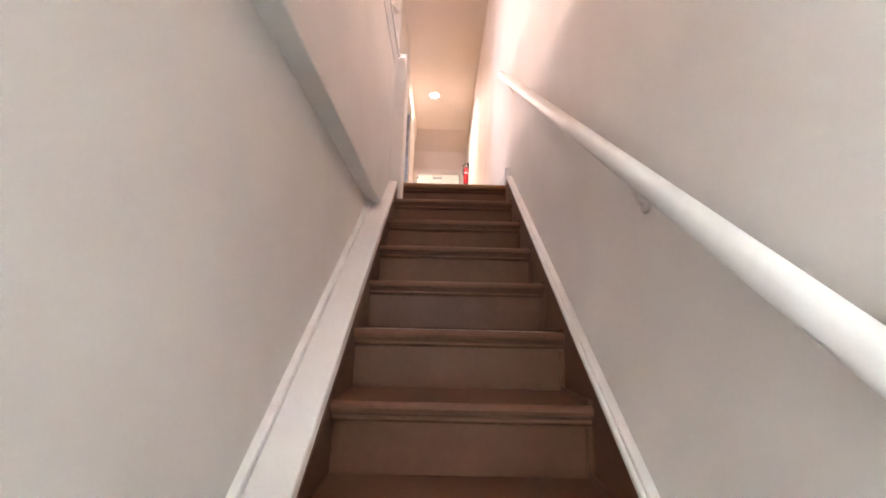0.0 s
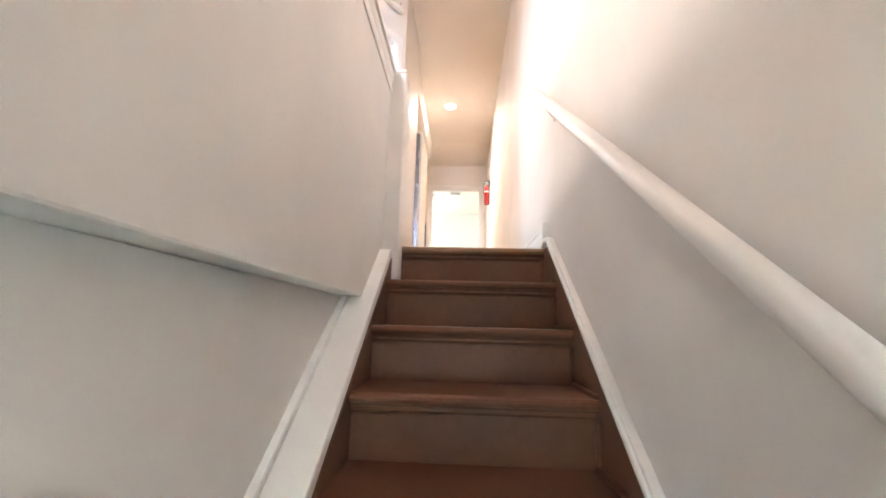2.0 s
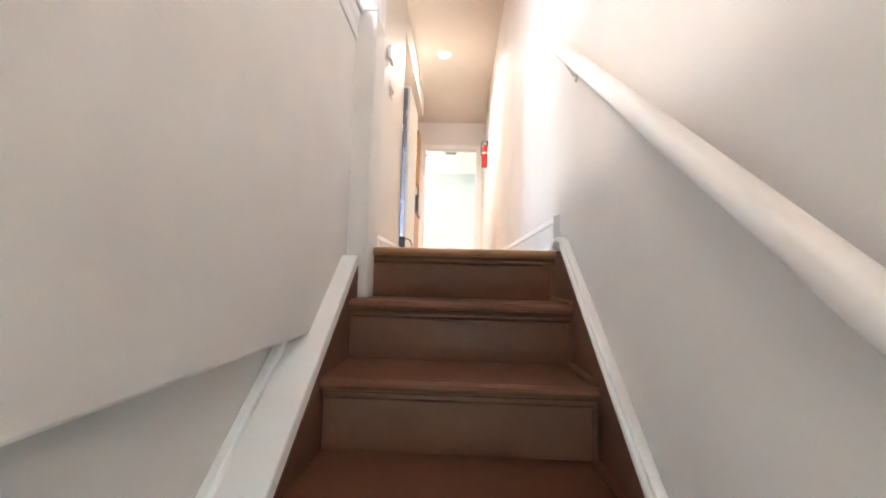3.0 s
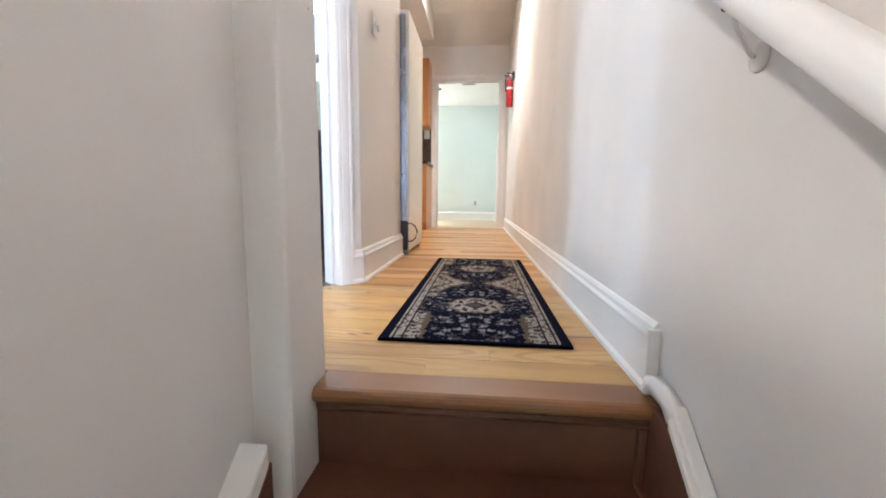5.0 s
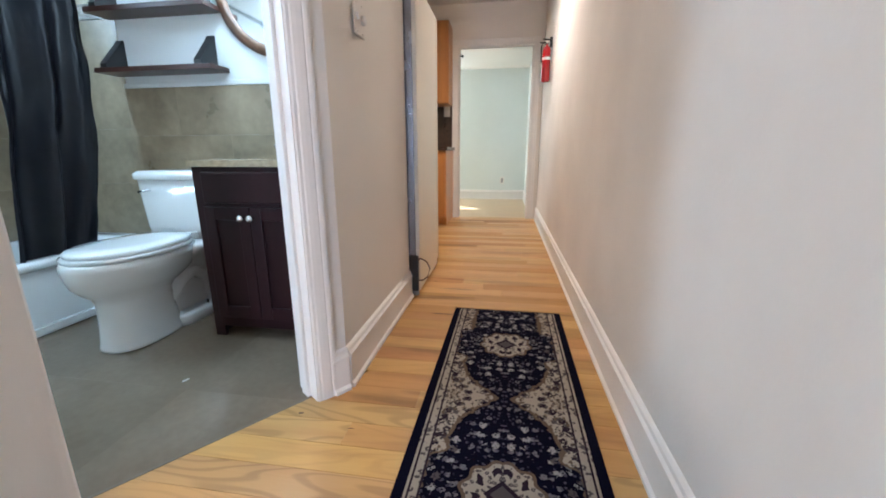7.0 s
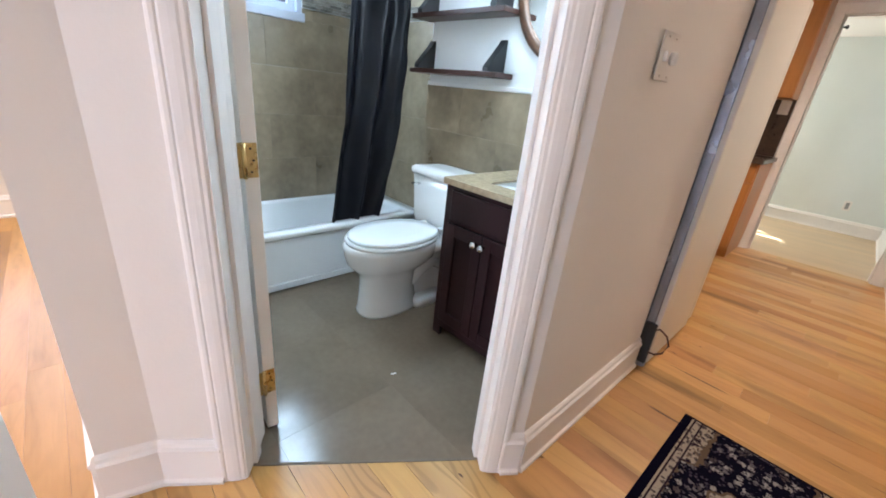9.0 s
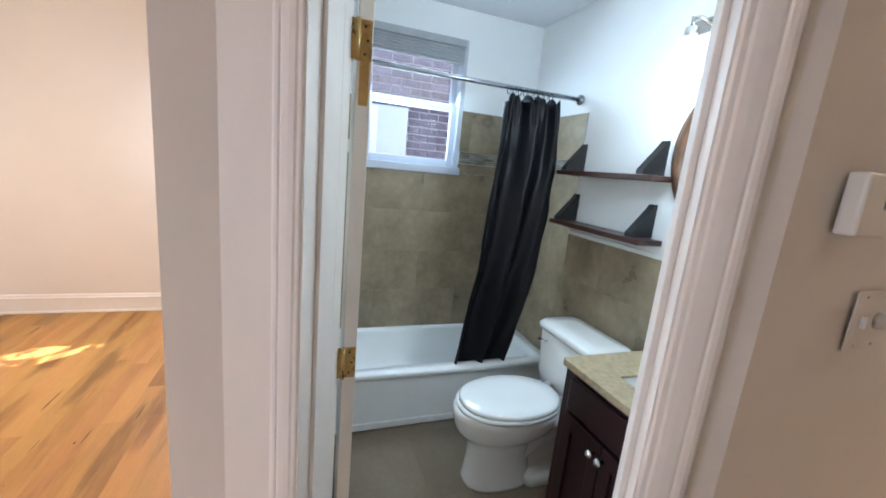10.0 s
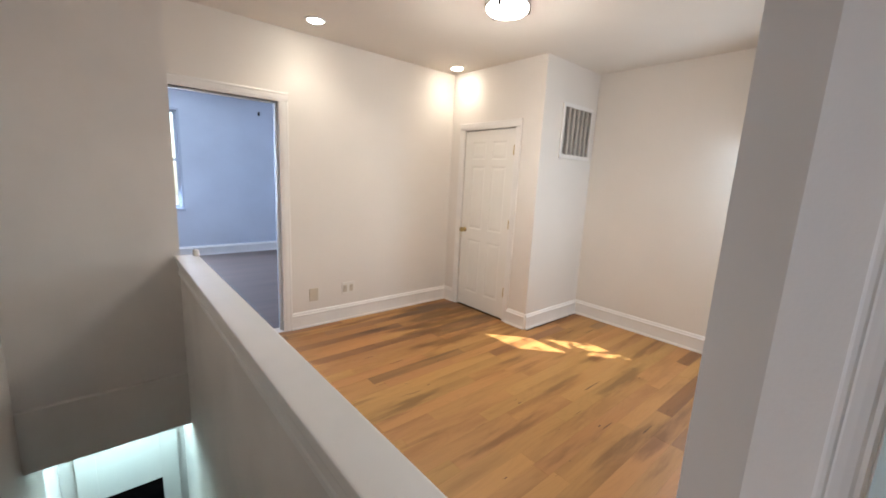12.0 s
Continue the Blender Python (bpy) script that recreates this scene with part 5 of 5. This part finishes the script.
# shelves
for sz in (1.225, 1.505):
    sh = empty("wall_shelf", (-2.17, BN, sz), "dark walnut wall shelf on upright black brackets", "shelf", "bathroom wall shelves")
    part("board", box(-0.335, 0.335, -0.135, -0.001, 0.0, 0.024, 0.003), M_SHELF, sh)
    for bx in (-0.285, 0.255):
        bk = bmesh.new()
        prof = [(-0.001, 0.026), (-0.125, 0.026), (-0.125, 0.045), (-0.028, 0.155), (-0.012, 0.178), (-0.001, 0.178)]
        loft([[(bx + dx, y, z) for y, z in prof] for dx in (-0.019, 0.019)], bm=bk)
        part("bracket", bk, M_BLACK, sh, "black triangular bracket")

# mirror
mi = empty("round_mirror", (-1.515, BN, 1.625), "round mirror in a bronze wooden frame over vanity", "mirror")
ring = bmesh.new()
rings = []
for i in range(56):
    a = 2 * math.pi * i / 56
    rings.append([((r) * math.cos(a), y, (r) * math.sin(a)) for r, y in ((0.345, -0.001), (0.345, -0.018), (0.335, -0.028), (0.318, -0.032), (0.300, -0.024), (0.292, -0.012), (0.292, -0.001))])
vs = [[ring.verts.new(p) for p in r] for r in rings]
for i in range(56):
    for j in range(6):
        ring.faces.new((vs[i][j], vs[(i + 1) % 56][j], vs[(i + 1) % 56][j + 1], vs[i][j + 1]))
bmesh.ops.recalc_face_normals(ring, faces=list(ring.faces))
part("frame", ring, M_MIRRORFRAME, mi, smooth=True)
part("glass", lathe([(0.002, 0.009), (0.293, 0.009), (0.293, 0.005), (0.002, 0.005)], 56, pose(0, 0, 0, 90, 0, 0)), M_MIRROR, mi, "mirror glass")

# sconce
vl = empty("vanity_light", (-1.545, BN, 2.12), "nickel vanity light with white glass shades, lit", "wall light")
part("back_plate", box(-0.34, 0.34, -0.022, -0.001, -0.03, 0.03, 0.006), M_NICKEL, vl)
for lx in (-0.255, 0.0, 0.255):
    arm = part("arm", tube([(lx, -0.02, 0.0), (lx, -0.08, 0.012), (lx, -0.12, 0.0), (lx, -0.12, -0.03)], 0.008, 10), M_NICKEL, vl, smooth=True)
    part("socket_cup", lathe([(0.020, -0.075), (0.024, -0.07), (0.022, -0.035), (0.010, -0.025)], 20, pose(lx, -0.12, 0)), M_NICKEL, arm, smooth=True)
    part("shade", lathe([(0.068, -0.205), (0.064, -0.19), (0.045, -0.125), (0.028, -0.076), (0.022, -0.074)], 28, pose(lx, -0.12, 0)), M_SCONCE, arm, "glowing white glass shade", smooth=True)

# shower rod and curtain
rod = empty("shower_rod", (-2.60, 0, 1.945), "grey steel shower curtain rod above the bathtub", "shower rod")
part("rod", tube([(0, BS + 0.01, 0), (0, BN + 0.022, 0)], 0.0125, 14), M_STEEL, rod, smooth=True)
for fy, rx in ((BS + 0.006, -90), (BN + 0.024, 90)):
    part("flange", lathe([(0.030, 0), (0.030, 0.008), (0.016, 0.018)], 20, pose(0, fy, 0, rx, 0, 0)), M_STEEL, rod, smooth=True)
cu = empty("shower_curtain", (-2.60, 1.5, 1.9), "black fabric shower curtain drawn aside, hung from rod", "shower curtain")
cm = bmesh.new()
NU, NV = 150, 44
grid = []
for j in range(NV + 1):
    v = j / NV
    y0 = -0.10 - 0.06 * v - 0.125 * v * v
    y1 = 0.255 + 0.24 * v - 0.43 * v * v
    row = []
    for i in range(NU + 1):
        u = i / NU
        wu = u + 0.05 * noise.noise(Vector((u * 2.2, v * 1.6, 3.1)))
        tight = math.sin(u * 2 * math.pi * 7) * 0.014 * (1 - v) ** 8
        broad = math.sin(wu * 2 * math.pi * 2.3 + 0.7 * math.sin(v * 2.6) + 0.2) * (0.022 + 0.026 * v)
        narrow = math.sin(wu * 2 * math.pi * 4.7 + 1.6 + v * 2.0) * 0.011 * (0.5 + 0.5 * math.sin(u * 6 + v * 3))
        crease = 0.012 * noise.noise(Vector((u * 7, v * 9, 0.4))) + 0.007 * abs(noise.noise(Vector((u * 14, v * 22, 5.4))))
        x = tight + broad + narrow + crease + 0.045 * v ** 2 + 0.030 * noise.noise(Vector((u * 3.5, v * 2.5, 0.4)))
        y = y0 + (y1 - y0) * u + 0.016 * math.cos(wu * 2 * math.pi * 2.3 + 0.4) * (0.2 + v) + 0.008 * noise.noise(Vector((u * 3, v * 7, 8.2)))
        drop = 0.060 * max(0.0, 1 - u / 0.16) ** 1.5 * (1 - v) ** 3
        z = 0.020 - v * 1.632 - drop - 0.014 * (1 - math.cos(u * 2 * math.pi * 7)) * (1 - v) ** 6 + 0.018 * v * noise.noise(Vector((u * 4, 0.3, 2.0)))
        row.append(cm.verts.new((x, y, z)))
    grid.append(row)
for j in range(NV):
    for i in range(NU):
        cm.faces.new((grid[j][i], grid[j][i + 1], grid[j + 1][i + 1], grid[j + 1][i]))
cl = part("cloth", cm, M_CURTAIN, cu, smooth=True)
so = cl.modifiers.new("thickness", "SOLIDIFY")
so.thickness = 0.002
for i in range(9):
    tor = [(0.020 * math.cos(2 * math.pi * k / 16), -0.07 + 0.034 * i, 0.030 + 0.020 * math.sin(2 * math.pi * k / 16)) for k in range(17)]
    part("ring", tube(tor, 0.0028, 6), M_BLACK, cu, "dark curtain ring", smooth=True)


# ---------------------------------------------------------------- floorboards, wall tiles, bricks
def unit_box(name, mat):
    bm = box(0, 1, 0, 1, -1, 0)
    me = bpy.data.meshes.new(name)
    bm.to_mesh(me)
    bm.free()
    me.materials.append(mat)
    return me


def piece(name, me, parent, at, size, rz=0.0):
    ob = new(name, me)
    ob.parent = parent
    ob.matrix_basis = pose(*at, 0, 0, rz) @ Matrix.Diagonal((*size, 1))
    return ob


rnd = random.Random(7)
floor = tagged(new("floor"), "honey oak plank floor with dark streaks and knots", "floor", kind="structure")
PL = [unit_box("plank", m) for m in (M_PLANK, M_PLANKPALE, M_PLANKDARK, M_PLANKFIG)]
PW = 0.0985


def side_of(x, y):
    """How far a place lies on the bathroom's side of the threshold."""
    return (x - DA.x) * DN.x + (y - DA.y) * DN.y - 0.035


def clip_board(x0, x1, y0, y1, me):
    """One board, cut along the slanting threshold where it meets it."""
    top = -0.0003 * rnd.random()
    corners = [(x0, y0), (x1, y0), (x1, y1), (x0, y1)]
    if y0 > 1.1 or y1 < 0.12 or all(side_of(*c) <= 0 for c in corners):
        return piece("plank", me, floor, (x0, y0, top), (x1 - x0, y1 - y0, 0.018))
    kept = []
    for a, b in zip(corners, corners[1:] + corners[:1]):
        da, db = side_of(*a), side_of(*b)
        if da <= 0:
            kept.append(a)
        if (da <= 0) != (db <= 0):
            f = da / (da - db)
            kept.append((a[0] + f * (b[0] - a[0]), a[1] + f * (b[1] - a[1])))
    if len(kept) > 2:
        part("plank", prism(kept, -0.018, top), me.materials[0], floor)


def board_row(y, x0, x1, pick, lengths=(0.55, 1.5)):
    x = x0
    first = True
    while x < x1 - 1e-3:
        ln = rnd.uniform(*lengths)
        if first:
            ln *= rnd.uniform(0.3, 1.0)
            first = False
        e = min(x + ln, x1)
        if x1 - e < 0.18:
            e = x1
        clip_board(x, e - 0.0007, y, y + PW - (0.0013 if y > 0 else 0.0006), pick())
        x = e


def west_edge(y):
    if y < 0.07:
        return WEST_X + 0.002
    if y < 0.199:
        return -1.60 + (y - 0.07) * 0.28
    if y < 1.058:
        return DB.x + (y - DB.y) * (DA.x - DB.x) / (DA.y - DB.y) - 0.12
    if y < 1.975:
        return -0.93
    return -2.6


first_row = NOSE + 0.0005 - PW * math.ceil((NOSE - BACK_Y) / PW)
for i in range(int((END_Y - first_row) / PW) + 1):
    y = first_row + i * PW
    x0 = west_edge(y + PW / 2)
    if y < CHASE_Y - PW / 2:
        x0 = CHASE_X + 0.002
    x1 = -0.932 if y < -0.06 else (-0.72 if y < 0.088 else -0.003)
    if -0.06 <= y < 0.0:
        x1 = -0.867

    def pick(y=y):
        q = rnd.random()
        if y < 0:
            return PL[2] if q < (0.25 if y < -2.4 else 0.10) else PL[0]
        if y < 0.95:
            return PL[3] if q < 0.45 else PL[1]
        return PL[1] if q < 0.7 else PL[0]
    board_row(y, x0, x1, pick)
rest = bmesh.new()
for i in range(26):
    y = END_Y + 0.002 + i * PW
    add_box(rest, -2.74, -0.055, y, y + PW - 0.0008, -0.02, -0.0005)
part("boards_end_room", rest, M_ENDBOARD, floor)
for zone, count in (((-4.3, -1.0, -2.9, -0.1), 22), ((-1.1, -0.65, 0.12, 0.95), 7), ((-0.85, -0.1, 1.9, 4.4), 8)):
    for i in range(count):
        kx, ky, ks = rnd.uniform(zone[0], zone[1]), rnd.uniform(zone[2], zone[3]), rnd.uniform(0.0025, 0.006)
        if kx < CHASE_X + 0.1 and ky < CHASE_Y + 0.1:
            continue
        part("knot", lathe([(ks, -0.004), (ks, 0.0002), (ks * 0.6, 0.0004)], 9, pose(kx, ky, 0, 0, 0, rnd.uniform(-8, 8)) @ Matrix.Diagonal((rnd.uniform(1.6, 4.5), rnd.uniform(0.4, 0.8), 1, 1))), M_KNOT, floor, "dark knot")

# bathroom floor tiles
bath_floor = tagged(new("floor_bath"), "polished taupe stone tile bathroom floor", "floor", kind="structure")
part("tile_bed", prism([(-1.04, 1.10), (-1.04, BN - 0.001), (BW, BN - 0.001), (BW, BS), (-1.62, BS), dp(S1, 0.037), dp(S0, 0.037)], -0.016, -0.0035), M_GROUT, bath_floor)
part("threshold_grout", prism([dp(S0, 0.036), dp(S1, 0.036), dp(S1, 0.046), dp(S0, 0.046)], -0.016, 0.0005), M_GROUT, bath_floor)


def inside_bath(poly):
    """Clips a polygon to the bathroom's floor."""
    out = list(poly)
    kept = []
    for a, b in zip(out, out[1:] + out[:1]):
        da = (a[0] - DA.x) * DN.x + (a[1] - DA.y) * DN.y - 0.047
        db = (b[0] - DA.x) * DN.x + (b[1] - DA.y) * DN.y - 0.047
        if da >= 0:
            kept.append(a)
        if (da >= 0) != (db >= 0):
            f = da / (da - db)
            kept.append((a[0] + f * (b[0] - a[0]), a[1] + f * (b[1] - a[1])))
    return kept


TS = 0.46
for i in range(6):
    for j in range(4):
        x0, y0 = -1.04 - (i + 1) * TS, BN - 0.002 - (j + 1) * TS
        x1, y1 = x0 + TS - 0.0004, min(y0 + TS - 0.0004, BN - 0.002)
        x0, y0 = max(x0, BW + 0.01), max(y0, BS + 0.01)
        if x1 < -2.5 or x1 - x0 < 0.02 or y1 - y0 < 0.02:
            continue
        poly = inside_bath([(x0, y0), (x1, y0), (x1, y1), (x0, y1)])
        if len(poly) > 2:
            part("tile", prism(poly, -0.012, -0.001), M_FLOORTILE, bath_floor)

# wall tiles
M_UNIT = unit_box("tile", M_TILE)


def tile_field(name, label, make, a0, a1, z0, z1, skip=(), w=0.60, h=0.305, shift=0.3):
    """Tiles on a wall: make(a, z, width, height) places one; skip: holes (a0, a1, z0, z1)."""
    ob = tagged(new(name), label, "wall tiles", kind="structure")
    zc, r = z0, 0
    while zc < z1 - 0.01:
        zt = min(zc + h, z1)
        a = a0 - (shift if r % 2 else 0)
        while a < a1 - 0.005:
            b0, b1 = max(a, a0), min(a + w, a1)
            spans = [(b0, b1)]
            for s0, s1, q0, q1 in skip:
                if zt > q0 + 0.004 and zc < q1 - 0.004:
                    nxt = []
                    for c0, c1 in spans:
                        if c1 <= s0 or c0 >= s1:
                            nxt.append((c0, c1))
                        else:
                            nxt += [(c0, s0)] if s0 > c0 else []
                            nxt += [(s1, c1)] if c1 > s1 else []
                    spans = nxt
            for c0, c1 in spans:
                if c1 - c0 > 0.01:
                    make(ob, c0, zc, c1 - c0 - 0.0006, zt - zc - 0.0006)
            a += w
        zc, r = zt, r + 1
    return ob


def on_north(y):
    def make(ob, a, z, w, h):
        p = piece("tile", M_UNIT, ob, (a, y - 0.009, z + h), (w, 0.009, h))
    return make


def on_west(ob, a, z, w, h):
    piece("tile", M_UNIT, ob, (BW + 0.0005, a, z + h), (0.009, w, h))


tile_field("tiles_bath_north", "taupe stone wall tiles behind toilet and vanity", on_north(BN), -2.468, -1.035, 0.0, 1.165)
structure("tile_edge_north", box(-2.47, -1.035, BN - 0.013, BN - 0.0005, 1.167, 1.190, 0.004), M_BATHWHITE, "white edging above the wall tiles", "trim")
tile_field("tiles_alcove_north", "taupe stone wall tiles beside the bathtub", on_north(BN + 0.03), BW + 0.01, -2.475, 0.345, 1.52)
tile_field("tiles_alcove_north_top", "taupe stone wall tiles above the mosaic band", on_north(BN + 0.03), BW + 0.01, -2.475, 1.60, 1.865)
tile_field("tiles_alcove_west", "taupe stone wall tiles under the bathroom window", on_west, BS + 0.002, BN + 0.02, 0.345, 1.52, [(*BWIN[:2], *BWIN[2:])], h=0.278)
tile_field("tiles_alcove_west_top", "taupe stone wall tiles beside the bathroom window", on_west, BS + 0.002, BN + 0.02, 1.60, 1.865, [(*BWIN[:2], *BWIN[2:])])
M_CHIP = unit_box("mosaic_tile", M_MOSAIC)
band = tagged(new("mosaic_band"), "grey mosaic stone band across the bath tiles", "wall tiles", kind="structure")
for r in range(5):
    a = BWIN[1] + 0.004
    while a < BN + 0.02:
        w = rnd.uniform(0.03, 0.085)
        piece("mosaic_tile", M_CHIP, band, (BW + 0.0005, a, 1.522 + (r + 1) * 0.0153), (0.009 + 0.002 * rnd.random(), min(w, BN + 0.022 - a) - 0.0015, 0.0138))
        a += w
    a = BW + 0.012
    while a < -2.48:
        w = rnd.uniform(0.03, 0.085)
        piece("mosaic_tile", M_CHIP, band, (a, BN + 0.03 - 0.010, 1.522 + (r + 1) * 0.0153), (min(w, -2.475 - a) - 0.0015, 0.010, 0.0138))
        a += w

# neighbouring brick wall beyond the bathroom window
nb = tagged(new("neighbour_house"), "brick neighbouring house, tinted sky blue, with a pale bay", "house")
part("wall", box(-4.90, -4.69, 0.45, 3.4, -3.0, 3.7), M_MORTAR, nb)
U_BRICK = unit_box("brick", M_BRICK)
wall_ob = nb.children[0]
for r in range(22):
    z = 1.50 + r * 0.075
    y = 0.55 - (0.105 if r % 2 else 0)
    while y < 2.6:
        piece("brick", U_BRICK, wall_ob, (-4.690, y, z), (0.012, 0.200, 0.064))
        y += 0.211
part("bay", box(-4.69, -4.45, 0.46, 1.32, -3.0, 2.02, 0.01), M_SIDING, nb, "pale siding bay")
part("bay_trim", box(-4.45, -4.43, 0.9, 1.02, -3.0, 2.0, 0.004), M_VINYL, nb, "white corner trim")
# unseen tree, added so its leaves break the living room sun into patches
tree = tagged(new("garden_tree"), "unseen slender leafy tree added to dapple the living room sun", "tree")
tree.location = (-5.75, 1.10, LOW - 0.12)
rings = []
for z, r, dx, dy in ((0.0, 0.07, 0, 0), (1.5, 0.055, 0.03, -0.02), (3.0, 0.042, 0.08, -0.06), (4.3, 0.028, 0.16, -0.12), (5.4, 0.012, 0.25, -0.25)):
    rings.append([(dx + r * math.cos(2 * math.pi * i / 10), dy + r * math.sin(2 * math.pi * i / 10), z) for i in range(10)])
part("trunk", loft(rings), M_BARK, tree, smooth=True)
crown = bmesh.new()
for i in range(900):
    c = Vector((rnd.gauss(0.30, 0.30), rnd.gauss(-0.30, 0.30), rnd.gauss(5.05, 0.38)))
    if noise.noise(c * 5.0) < 0.27:
        continue
    q = Euler((rnd.uniform(-1, 1), rnd.uniform(-1, 1), rnd.uniform(0, 6.3))).to_matrix()
    ln, wd = rnd.uniform(0.05, 0.09), rnd.uniform(0.022, 0.04)
    vs = [crown.verts.new(c + q @ Vector(p)) for p in ((-ln, 0, 0), (-ln * 0.2, wd, 0.008), (ln, 0, -0.012), (-ln * 0.2, -wd, 0.008))]
    crown.faces.new(vs)
part("crown", crown, M_LEAF, tree, "loose green leaves")
structure("ground", box(-60, 60, -70, 60, LOW - 0.35, LOW - 0.12), M_GROUND, "grey concrete ground around the house", "ground")
